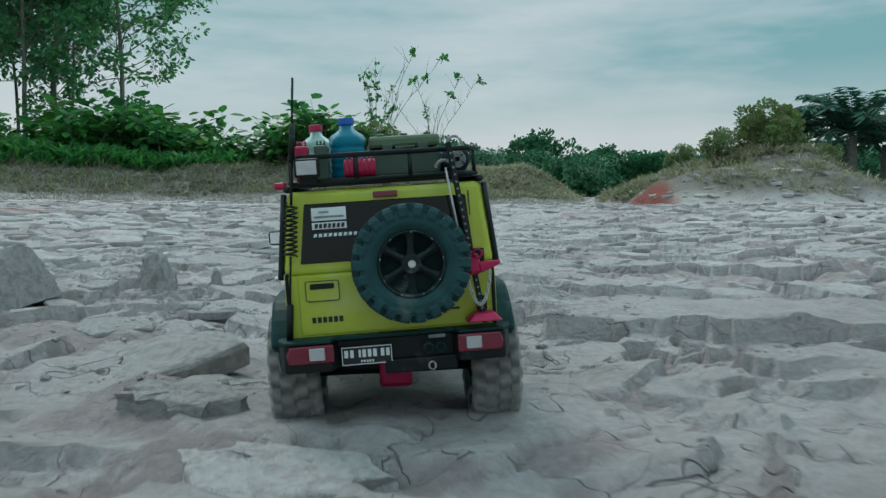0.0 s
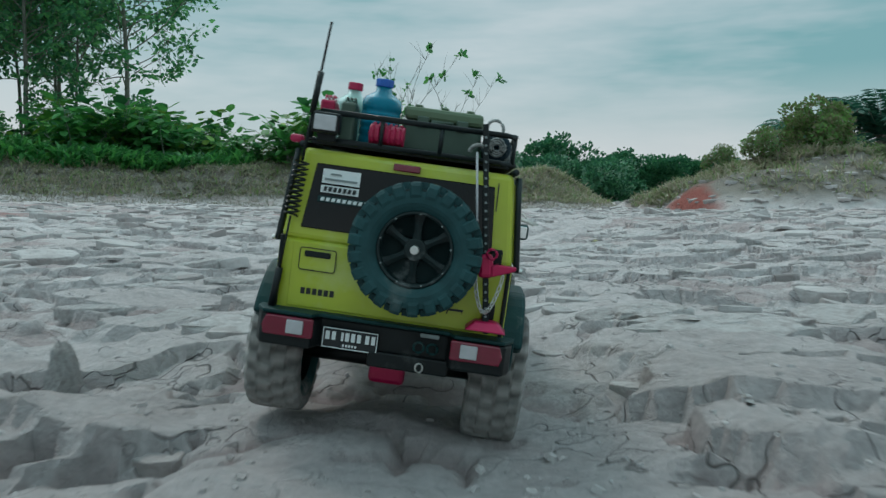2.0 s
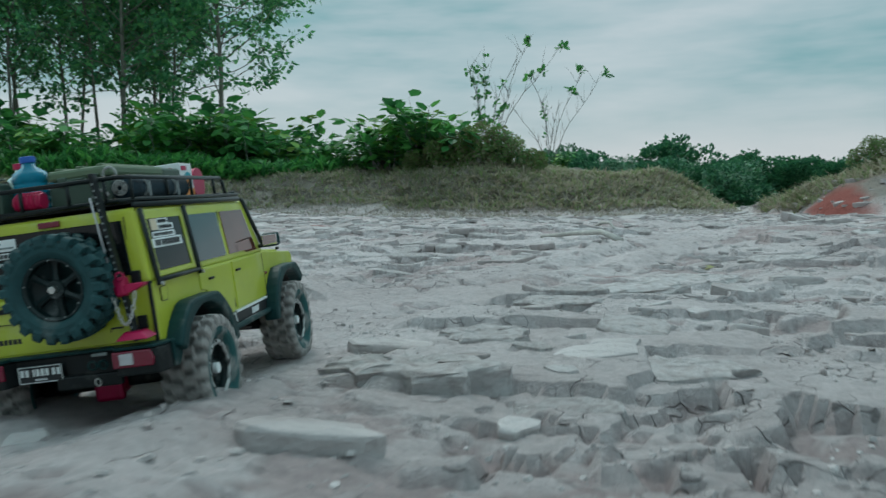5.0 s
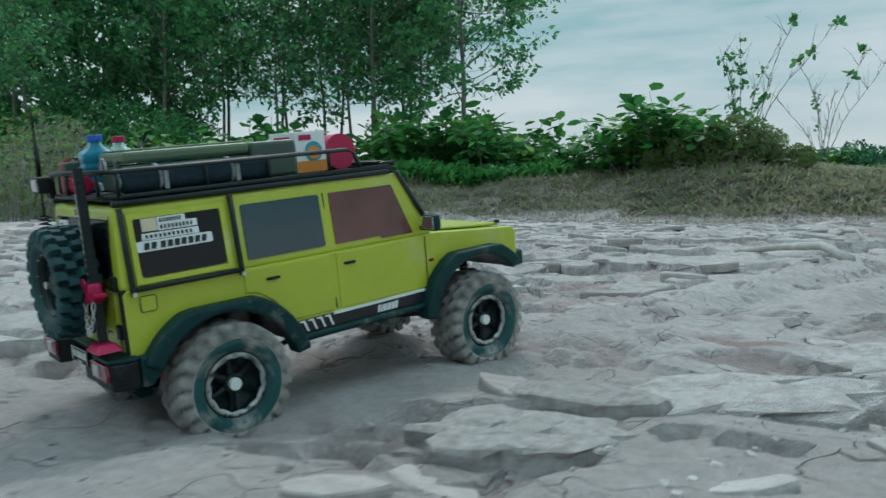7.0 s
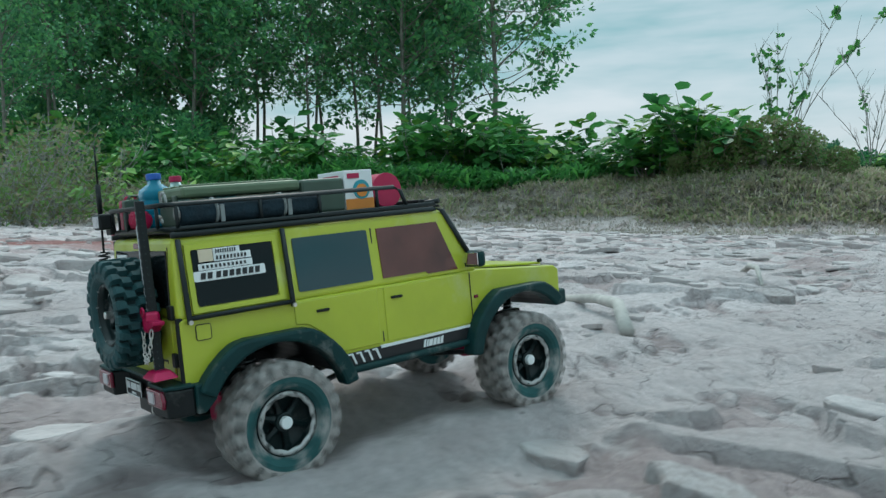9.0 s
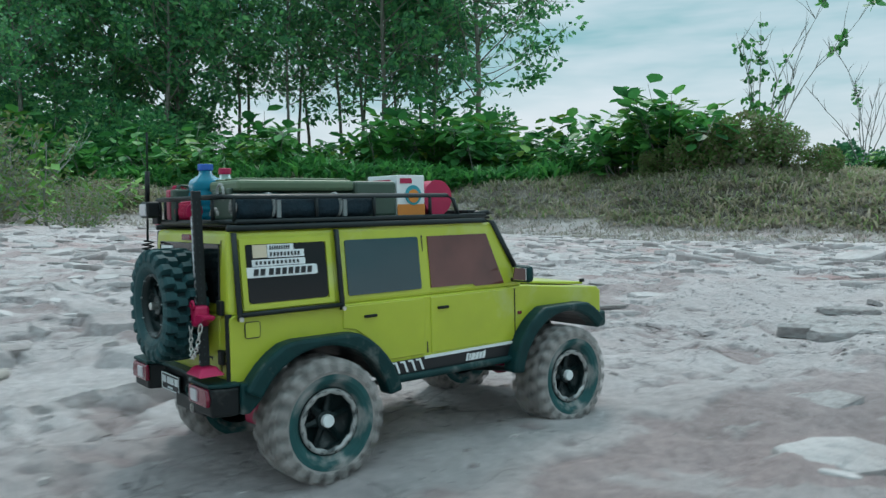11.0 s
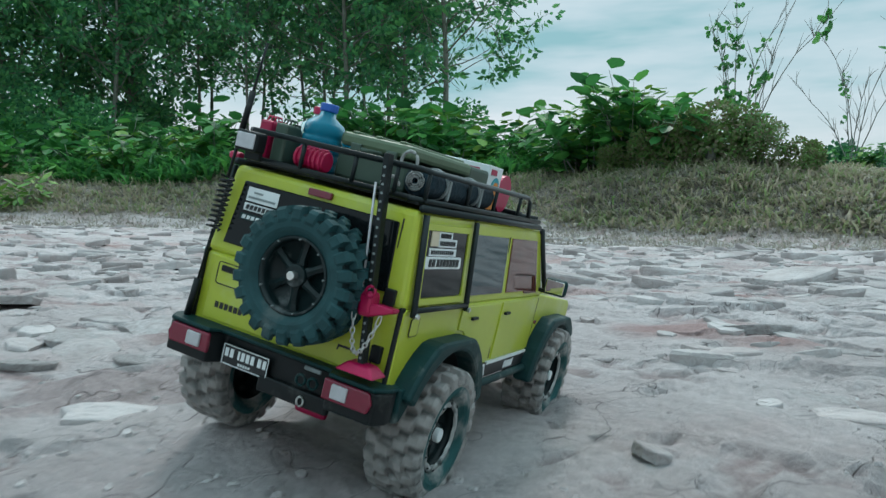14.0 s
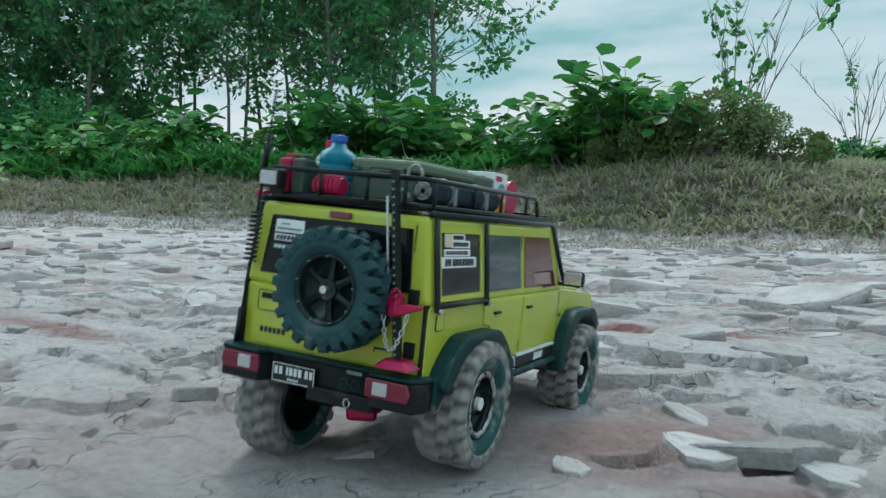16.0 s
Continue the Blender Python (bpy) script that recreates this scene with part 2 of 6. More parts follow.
LEAF_LIGHT = leafy("young_leaf", [(0.07, 0.24, 0.04), (0.13, 0.33, 0.06), (0.22, 0.36, 0.05)])
LEAF_FAR = leafy("far_leaf", [(0.025, 0.12, 0.065), (0.045, 0.18, 0.085), (0.07, 0.25, 0.10)])
LEAF_PALM = leafy("palm_leaf", [(0.018, 0.085, 0.06), (0.03, 0.13, 0.085), (0.05, 0.17, 0.10)], 0.6, 0.3)
GRASS_DRY = leafy("dry_grass", [(0.29, 0.27, 0.24), (0.37, 0.345, 0.31), (0.45, 0.42, 0.385), (0.31, 0.30, 0.23), (0.54, 0.51, 0.47)], 0.9, 0.35)
FERN = leafy("half_dry_fern", [(0.34, 0.30, 0.23), (0.41, 0.35, 0.27), (0.26, 0.33, 0.15), (0.44, 0.39, 0.31), (0.22, 0.36, 0.12), (0.37, 0.32, 0.25), (0.50, 0.46, 0.38)], 0.8, 0.4)
SCRUB_LEAF = leafy("scrub_leaf", [(0.20, 0.17, 0.11), (0.12, 0.22, 0.065), (0.22, 0.18, 0.12), (0.11, 0.27, 0.06), (0.15, 0.25, 0.07)], 0.7, 0.35)


# ---- ground ----
def lattice(ix, iy, seed):
    """Steady random numbers 0..1 on a lattice."""
    h = (ix.astype(np.int64) * 374761393 + iy.astype(np.int64) * 668265263 + seed * 1442695041) & 0xFFFFFFFF
    h = ((h ^ (h >> 13)) * 1274126177) & 0xFFFFFFFF
    h = ((h ^ (h >> 16)) * 2246822519) & 0xFFFFFFFF
    return ((h ^ (h >> 15)) & 0xFFFFFF) / float(0xFFFFFF)


def soft_noise(x, y, seed):
    ix, iy = np.floor(x), np.floor(y)
    fx, fy = x - ix, y - iy
    fx, fy = fx * fx * (3 - 2 * fx), fy * fy * (3 - 2 * fy)
    a, b = lattice(ix, iy, seed), lattice(ix + 1, iy, seed)
    c, d = lattice(ix, iy + 1, seed), lattice(ix + 1, iy + 1, seed)
    return (a + (b - a) * fx) * (1 - fy) + (c + (d - c) * fx) * fy - 0.5


def fractal(x, y, seed, octaves=4):
    return sum(soft_noise(x * 2 ** k, y * 2 ** k, seed + k) / 2 ** k for k in range(octaves))


def plates(x, y, cell, seed, share, low, high, tilt, gap):
    """Raised plates of crust: some cells carry one, each with a height, a tilt and ragged gaps of its own. Gives height, and -1 where none lies."""
    u, v = x / cell[0], y / cell[1]
    iu, iv = np.floor(u), np.floor(v)
    d1, d2 = np.full(x.shape, 9.0), np.full(x.shape, 9.0)
    h = np.zeros(x.shape)
    for du in (-1, 0, 1):
        for dv in (-1, 0, 1):
            cu, cv = iu + du, iv + dv
            pu, pv = cu + 0.12 + 0.76 * lattice(cu, cv, seed), cv + 0.12 + 0.76 * lattice(cu, cv, seed + 1)
            d = np.maximum(np.abs(u - pu) + 0.35 * np.abs(v - pv), np.abs(v - pv) + 0.3 * np.abs(u - pu))
            hh = low + (high - low) * lattice(cu, cv, seed + 2) ** 1.3
            hh = hh + tilt * ((lattice(cu, cv, seed + 3) - 0.5) * (u - pu) * cell[0] + (lattice(cu, cv, seed + 4) - 0.62) * (v - pv) * cell[1])
            hh = np.where(lattice(cu, cv, seed + 5) < share, hh, -1.0)
            near = d < d1
            d2 = np.where(near, d1, np.minimum(d2, d))
            h = np.where(near, hh, h)
            d1 = np.where(near, d, d1)
    return np.where(d2 - d1 > gap, h, -1.0)


def glide(rows, t):
    ts = [r[0] for r in rows]
    return [float(np.interp(t, ts, [r[k] for r in rows])) for k in range(1, len(rows[0]))]


TRACK, RADIUS, BASE = 0.0885, 0.0535, 0.3      # half track, tyre radius, wheelbase
HUB_Z = 0.060


def wheel_hub(t, side, front):
    """A wheel's middle in the truck's own space."""
    lift = glide(AXLES, t)[1 if front else 0]
    return Vector((side * TRACK, BASE if front else 0.0, HUB_Z + side * lift))


def truck_pose(t):
    return pose(*glide(CAR, t))


CONTACTS = []
for k in range(0, 161, 2):
    for side in (-1, 1):
        for front in (0, 1):
            p = truck_pose(k / 10) @ wheel_hub(k / 10, side, front)
            CONTACTS.append((p.x, p.y, p.z - RADIUS + 0.002))
CONTACTS = np.array(CONTACTS)
WAY = np.array([e for _, e, _, _ in PATH])
# open ground between the camera's way and the truck's
OPEN = []
for t, e, _, _ in PATH:
    c = truck_pose(t) @ Vector((0.04, 0.14, 0))
    OPEN += [(e[0] + (c.x - e[0]) * f, e[1] + (c.y - e[1]) * f) for f in (0.3, 0.5, 0.7, 0.9)]


def bank_foot(x):
    return np.interp(x, [-40, -14, -9, -6, -4.5, -1.5, 0.5, 1.5, 2.3], [9, 10.0, 11.3, 13.2, 14.3, 14.0, 14.2, 14.6, 15.2])


def bank(x, y):
    """Height of the grassy bank that closes the clearing, and of the mound beyond."""
    s = np.clip((y - bank_foot(x) + 0.5 * fractal(x * 0.8, y * 0.8, 71, 3)) / 3.6, 0, 1)
    s = s * s * (3 - 2 * s)
    fade = np.clip((2.9 - x + 0.5 * fractal(y * 0.7, x, 72, 2)) / 1.5, 0, 1)
    top = 0.78 + 0.25 * fractal(x * 0.5, y * 0.5, 73, 3) + 0.22 * np.exp(-((x + 1.6) / 1.5) ** 2)
    h1 = s * fade * top
    d = np.hypot((x - 4.9) / 2.5, (y - 13.6) / 2.4)
    h2 = 0.95 * np.clip(1 - d + 0.25 * fractal(x * 0.9, y * 0.9, 75, 3), 0, 1) ** 0.8 * (1 + 0.3 * fractal(x * 1.2, y * 1.2, 74, 3))
    return np.maximum(h1, h2)


def ground_height(x, y, want_crust=False):
    x, y = np.asarray(x, float), np.asarray(y, float)
    base = 0.03 * np.maximum(0, -x - 1.6) * np.clip((y - 3) / 6, 0, 1) + 0.012 * fractal(x * 0.7, y * 0.7, 5, 3)
    base = base + np.interp(y, [0, 2, 3.3, 5.4, 6.3, 8.3, 9.5, 12], [-.012, -.01, -.055, -.035, .02, .03, .0, -.02]) * np.exp(-((x - 0.4) / 3.0) ** 2)
    # the wheels' way, worn level
    near = np.full(x.shape, 1e9)
    wsum, hsum = np.full(x.shape, 1e-4), np.zeros(x.shape)
    local = (np.abs(x - 0.4) < 1.6) & (y > 0.4) & (y < 9.4)
    if local.any():
        lx, ly = x[local], y[local]
        n_, w_, h_ = near[local], wsum[local], hsum[local]
        for cx, cy, cz in CONTACTS:
            d2 = (lx - cx) ** 2 + (ly - cy) ** 2
            n_ = np.minimum(n_, d2)
            w = np.exp(-d2 / 0.0016)
            w_, h_ = w_ + w, h_ + w * cz
        near[local], wsum[local], hsum[local] = n_, w_, h_
    lead = np.full(x.shape, 1e9)
    for ex, ey in OPEN:
        lead = np.minimum(lead, (x - ex) ** 2 + (y - ey) ** 2)
    wheel = np.clip((np.sqrt(near) - 0.032) / 0.09, 0.0, 1)
    free = wheel * np.clip((np.sqrt(lead) - 0.02) / 0.22, 0.60, 1)
    # the crust, warped so that the plates' edges run unevenly
    wx, wy = x + 0.12 * fractal(x * 2.0, y * 2.0, 11, 3), y + 0.12 * fractal(x * 2.0, y * 2.0, 12, 3)
    out = np.clip((26 - np.hypot(x, y - 5)) / 10, 0, 1)
    grit = 0.024 * fractal(x * 9, y * 9, 41, 6) + 0.013 * fractal(x * 26, y * 26, 43, 3) + 0.045 * fractal(x * 1.7, y * 1.7, 42, 3)
    soil = base + grit * (0.5 + 0.5 * free) * out
    k = wsum / (wsum + 0.25)
    soil = soil * (1 - k) + k * (hsum / wsum + 0.45 * grit)
    patch = np.clip(2.4 * fractal(x * 1.1, y * 1.1, 51, 3) + 0.72, 0, 1)
    best = np.full(x.shape, -1.0)
    for cell, seed, share, low, high, tilt, gap in (((0.58, 0.30), 21, 0.42, 0.008, 0.036, 0.12, 0.04), ((0.31, 0.17), 31, 0.47, 0.008, 0.044, 0.24, 0.05),
                                                    ((0.16, 0.09), 41, 0.52, 0.005, 0.035, 0.38, 0.07), ((0.075, 0.048), 61, 0.50, 0.002, 0.024, 0.5, 0.09), ((0.040, 0.027), 81, 0.46, 0.001, 0.017, 0.6, 0.10)):
        best = np.maximum(best, plates(wx + seed, wy - seed, cell, seed, share, low, high, tilt, gap) - 0.017 * (1 - patch))
    best = np.where(best > 0.030, 0.030 + 0.6 * (best - 0.030), best)
    best = np.where(best > 0, best * np.interp(y, [6.2, 7.2], [1.0, 0.55]), best)
    top = base + best * (0.24 + 0.76 * free) + 0.007 * fractal(x * 6, y * 6, 44, 4) + 0.5 * (soil - base)
    top = np.where((best > -0.5) & (wheel < 0.9), np.maximum(top, soil + 0.006), top)
    lies = (best > -0.5) & (out > 0.02) & (top > soil)
    h = np.where(lies, top, soil) + bank(x, y)
    return (h, lies) if want_crust else h


def graded(lo, hi, step, far_lo, far_hi, grow):
    mid = list(np.arange(lo, hi, step))
    out, s, v = [], step, mid[-1]
    while v < far_hi:
        s *= grow
        v += s
        out.append(v)
    back, s, v = [], step, lo
    while v > far_lo:
        s *= grow
        v -= s
        back.append(v)
    return np.array(back[::-1] + mid + out)


def mesh_from(name, verts, faces, mats, smooth=False, index=None):
    me = bpy.data.meshes.new(name)
    me.from_pydata(verts, [], faces)
    for m in mats:
        me.materials.append(m)
    if index is not None:
        me.polygons.foreach_set("material_index", index)
    if smooth:
        me.polygons.foreach_set("use_smooth", [True] * len(me.polygons))
    me.update()
    return me


def build_ground():
    gx = graded(-0.95, 1.9, 0.0098, -420, 420, 1.034)
    gy = graded(0.55, 9.9, 0.0108, -60, 620, 1.030)
    X, Y = np.meshgrid(gx, gy)
    H, crust = ground_height(X, Y, True)
    nx, ny = len(gx), len(gy)
    co = np.stack([X, Y, H], -1).reshape(-1, 3)
    i = (np.arange(ny - 1)[:, None] * nx + np.arange(nx - 1)[None, :]).ravel()
    quads = np.stack([i, i + 1, i + nx + 1, i + nx], 1)
    me = bpy.data.meshes.new("ground")
    me.vertices.add(len(co))
    me.vertices.foreach_set("co", co.ravel())
    me.loops.add(quads.size)
    me.loops.foreach_set("vertex_index", quads.ravel().astype(np.int32))
    me.polygons.add(len(quads))
    me.polygons.foreach_set("loop_start", np.arange(0, quads.size, 4, dtype=np.int32))
    me.update(calc_edges=True)
    soil = np.clip(bank(X, Y) / 0.25, 0, 1) * 0.9
    soil = np.maximum(soil, np.clip((np.hypot(X, Y - 5) - 24) / 8, 0, 1))
    red = np.zeros(X.shape)
    for rx, ry, sx, sy, most in ((2.98, 12.05, 0.40, 0.62, 1.0), (-4.6, 7.6, 1.4, 0.5, 0.8), (-1.5, 8.15, 0.55, 0.10, 0.7), (0.55, 9.2, 0.22, 0.07, 0.8), (0.78, 8.45, 0.16, 0.12, 0.55), (0.95, 8.32, 0.14, 0.08, 0.55), (0.42, 9.25, 0.08, 0.05, 0.8), (-0.4, 8.5, 0.3, 0.06, 0.6), (0.35, 4.55, 0.06, 0.03, 0.5)):
        red = np.maximum(red, most * np.clip(1.5 - 1.3 * np.hypot((X - rx) / sx, (Y - ry) / sy) + 0.9 * fractal(X * 2 / sx ** 0.5, Y * 2 / sy ** 0.5, 91, 3), 0, 1))
    fn = np.cross(co.reshape(ny, nx, 3)[:-1, 1:] - co.reshape(ny, nx, 3)[:-1, :-1], co.reshape(ny, nx, 3)[1:, :-1] - co.reshape(ny, nx, 3)[:-1, :-1])
    steep = fn[..., 2] / np.maximum(np.linalg.norm(fn, axis=-1), 1e-12) < 0.86
    sf = me.attributes.new("sharp_face", "BOOLEAN", "FACE")
    sf.data.foreach_set("value", steep.ravel())
    for nm, data in (("soil", soil), ("laterite", red), ("crust", crust.astype(float))):
        a = me.attributes.new(nm, "FLOAT", "POINT")
        a.data.foreach_set("value", data.ravel().astype(np.float32))
    me.materials.append(CLAY)
    return tagged(new("ground", me), "pale grey dried clay broken into rough slabs and dust", "ground", kind="structure")


ground = build_ground()


# ---- plants ----
def leaf_faces(verts, faces, p, along, across, length, width, fold=0.18, six=False):
    """One leaf from p: a folded blade of four or six corners."""
    b = len(verts)
    n = along.cross(across)
    if six:
        verts += [p, p + along * length * 0.35 + across * width + n * fold * width, p + along * length * 0.75 + across * width * 0.8 + n * fold * width, p + along * length,
                  p + along * length * 0.75 - across * width * 0.8 + n * fold * width, p + along * length * 0.35 - across * width + n * fold * width]
        faces += [(b, b + 1, b + 2, b + 3), (b, b + 3, b + 4, b + 5)]
    else:
        verts += [p, p + along * length * 0.45 + across * width, p + along * length, p + along * length * 0.45 - across * width + n * fold * width]
        faces += [(b, b + 1, b + 2), (b, b + 2, b + 3)]


def any_way(rng, up=0.0):
    while True:
        v = Vector((rng.uniform(-1, 1), rng.uniform(-1, 1), rng.uniform(-1, 1) + up))
        if 0.1 < v.length < 1.6:
            return v.normalized()


def tube(verts, faces, pts, radii, sides=6):
    """A tapering limb through the points."""
    rings = []
    for k, p in enumerate(pts):
        d = (pts[min(k + 1, len(pts) - 1)] - pts[max(k - 1, 0)]).normalized()
        a = d.orthogonal().normalized()
        c = d.cross(a)
        b = len(verts)
        verts += [p + (a * math.cos(2 * math.pi * s / sides) + c * math.sin(2 * math.pi * s / sides)) * radii[k] for s in range(sides)]
        rings.append(b)
    for r0, r1 in zip(rings, rings[1:]):
        faces += [(r0 + s, r0 + (s + 1) % sides, r1 + (s + 1) % sides, r1 + s) for s in range(sides)]
    faces.append(tuple(rings[-1] + s for s in range(sides)))


def limb_points(rng, p, d, length, steps, wander, lift=0.0):
    pts = [p.copy()]
    for _ in range(steps):
        d = (d + any_way(rng) * wander + Vector((0, 0, lift))).normalized()
        p = p + d * (length / steps)
        pts.append(p.copy())
    return pts


def part(name, me, parent, label="", m=None):
    ob = new(name, me)
    ob.parent = parent
    if m is not None:
        ob.matrix_basis = m
    return tagged(ob, label)


def slender_tree(seed, height, spread, leaves, low=0.32, limbs=30, girth=0.065):
    """A thin pale trunk with rising limbs, their twigs ending in close clumps of leaves with gaps between."""
    rng = random.Random(seed)
    wv, wf, lv, lf = [], [], [], []
    trunk = limb_points(rng, Vector((0, 0, -0.2)), Vector((0, 0, 1)), height * 0.95, 9, 0.07, 0.05)
    tube(wv, wf, trunk, [girth * height / 6 * (1 - 0.09 * k) for k in range(10)], 7)
    tips = []
    for k in range(limbs):
        f = low + (1 - low) * (k + rng.random()) / limbs
        i = min(int(f * 9), 8)
        p = trunk[i].lerp(trunk[i + 1], f * 9 - i)
        a = k * 2.4 + rng.uniform(-0.5, 0.5)
        d = Vector((math.cos(a), math.sin(a), rng.uniform(0.15, 0.9))).normalized()
        ln = spread * (1.1 - 0.75 * abs(f - 0.5)) * rng.uniform(0.5, 1.0)
        pts = limb_points(rng, p, d, ln, 6, 0.2, 0.04)
        tube(wv, wf, pts, [0.020 * (1 - 0.14 * q) for q in range(7)], 4)
        tips += [pts[6], pts[5].lerp(pts[6], 0.4)]
        for q in (2, 3, 3, 4, 4, 5, 5):
            sub = limb_points(rng, pts[q].lerp(pts[q + 1], rng.random()), any_way(rng, 0.35), ln * rng.uniform(0.18, 0.42), 3, 0.3)
            tube(wv, wf, sub, [0.009, 0.007, 0.005, 0.003], 3)
            tips += [sub[3], sub[2]] if rng.random() < 0.75 else [sub[3]]
    per = max(4, leaves // len(tips))
    for p in tips:
        size = rng.uniform(0.10, 0.30)
        for _ in range(int(per * rng.uniform(0.3, 1.7))):
            o = any_way(rng) * size * rng.random() ** 0.5
            o.z *= 0.7
            al = (any_way(rng) * 0.7 + o.normalized() - Vector((0, 0, 0.3))).normalized()
            leaf_faces(lv, lf, p + o, al, (al.orthogonal().normalized() + any_way(rng) * 0.4).normalized(), rng.uniform(0.12, 0.23), rng.uniform(0.038, 0.066))
    return mesh_from("trunk", wv, wf, [BARK], True), mesh_from("crown", lv, lf, [LEAF_TREE])


def broad_bush(seed, height, spread, stems, leaves, leaf, mats, six=True):
    """Several stems from one root, with large leaves in whorls towards their ends."""
    rng = random.Random(seed)
    wv, wf, lv, lf, ix = [], [], [], [], []
    for s in range(stems):
        a = rng.uniform(0, 2 * math.pi)
        lean = rng.uniform(0.05, 0.75)
        d = Vector((math.cos(a) * lean, math.sin(a) * lean, 1)).normalized()
        ln = height * rng.uniform(0.45, 1.0) / max(d.z, 0.6)
        root = Vector((math.cos(a), math.sin(a), 0)) * spread * 0.55 * rng.random()
        root.z = -0.12
        pts = limb_points(rng, root, d, ln, 6, 0.14)
        tube(wv, wf, pts, [0.016 * (1 - 0.13 * k) for k in range(7)], 4)
        mat = 0 if rng.random() < 0.75 else 1
        for _ in range(leaves):
            f = rng.uniform(0.15, 1.0) ** 0.75 * 5.99
            p = pts[int(f)].lerp(pts[int(f) + 1], f - int(f))
            b = rng.uniform(0, 2 * math.pi)
            al = Vector((math.cos(b), math.sin(b), rng.uniform(-0.35, 0.8))).normalized()
            side = al.cross(Vector((0, 0, 1))).normalized()
            st = rng.uniform(0.03, 0.16)
            sz = leaf * rng.uniform(0.45, 1.2)
            leaf_faces(lv, lf, p + al * st, (al - Vector((0, 0, rng.uniform(0, 0.7)))).normalized(), (side + any_way(rng) * 0.35).normalized(), sz, sz * (0.36 if six else 0.2), -0.15, six)
            ix += [mat, mat]
    return mesh_from("stems", wv, wf, [TWIG], True), mesh_from("leaves", lv, lf, mats, False, ix)


def stand(name, label, category, group, meshes, names, places, rng, turn=360):
    """One plant with its parts, then its copies, each turned and on the ground."""
    first = None
    for x, y, size in places:
        size = size * (1.12 if name == "broad_leaved_bush" and x < -6 else 1.0)
        z = float(ground_height(np.array([x]), np.array([y]))[0])
        m = pose(x, y, z - 0.03, rng.uniform(-3, 3), rng.uniform(-3, 3), rng.uniform(0, turn))
        if first is None:
            first = tagged(new(name), label, category, group)
            for me, pn in zip(meshes, names):
                part(pn, me, first)
            first.matrix_basis = m
            first.scale = (size,) * 3
        else:
            ob = copy_thing(first, m)
            ob.scale = (size,) * 3


PR = random.Random(7)
TREES = [(31, 6.8, 2.6, 4000, 0.34), (32, 7.8, 1.7, 2600, 0.36, 30, 0.042), (33, 6.0, 2.7, 4000, 0.24), (35, 8.6, 4.0, 7200, 0.26, 44, 0.055)]
# the edge of the wood, thickest to the west; slim poles with daylight between them, then a spreading tree
SPOTS = [[(-15.4, 17.4, 0.95), (-18.4, 15.6, 1.0), (-14.5, 12.5, 0.6), (-19.5, 17.4, 1.1), (-12.4, 24.6, 1.1)],
         [(-11.4, 22.6, 1.0), (-12.3, 21.4, 0.95), (-12.9, 23.4, 1.05), (-13.7, 22.0, 1.0), (-14.5, 23.6, 1.05), (-15.3, 21.8, 1.0), (-16.0, 23.2, 1.1), (-16.6, 20.8, 1.0),
          (-14.2, 20.4, 0.9), (-17.6, 22.0, 1.1), (-20.5, 18.2, 1.1), (-16.2, 14.6, 0.8), (-10.6, 22.0, 0.9)],
         [(-17.6, 17.4, 1.0), (-18.8, 20.6, 1.1), (-22, 16, 1.15), (-17, 12.6, 0.75), (-16.0, 18.4, 0.9)],
         [(-9.1, 21.7, 1.0), (-11.4, 21.0, 0.95), (-17.4, 19.4, 1.0)]]
for spec, spots in zip(TREES, SPOTS):
    stand("slender_tree", "slender tree with thin pale trunk and open green crown", "tree", "trees at the edge of the wood", slender_tree(*spec), ("trunk", "crown"), spots, PR)

BUSH = [(41, 1.35, 0.9, 26, 24, 0.27, [LEAF_BUSH, LEAF_LIGHT]), (42, 1.05, 0.9, 18, 24, 0.24, [LEAF_BUSH, LEAF_LIGHT])]
BSPOTS = [[(-3.5, 17.4, 0.95), (-2.85, 17.3, 1.0), (-3.2, 17.8, 1.05), (-6.9, 18.8, 0.95), (-7.6, 17.9, 1.0), (-9.0, 18.6, 1.15), (-10.9, 16.2, 0.7), (-12.6, 15.4, 0.9), (-14.8, 13.6, 1.0), (-9.8, 17.2, 0.6), (-12.2, 17.6, 1.1), (-6.9, 20.5, 1.2), (-8.2, 19.8, 1.2)],
          [(-4.7, 18.2, 0.62), (-5.4, 18.4, 0.72), (-4.1, 17.6, 0.55), (-6.2, 17.9, 0.9), (-1.75, 17.6, 0.62), (-8.1, 16.9, 0.9), (-9.4, 15.3, 0.8), (-11.4, 14.9, 0.9), (-13.4, 13.0, 0.9), (-12.0, 13.4, 0.7), (-16.4, 13.0, 1.2), (-7.2, 18.3, 1.0), (-10.2, 14.3, 0.6), (-13.8, 15.6, 1.2), (-15.8, 15.4, 1.4), (-0.5, 20.1, 0.45)]]
for spec, spots in zip(BUSH, BSPOTS):
    stand("broad_leaved_bush", "bright green bush with large broad leaves on the bank", "bush", "bushes on the bank", broad_bush(*spec), ("stem", "foliage"), spots, PR)


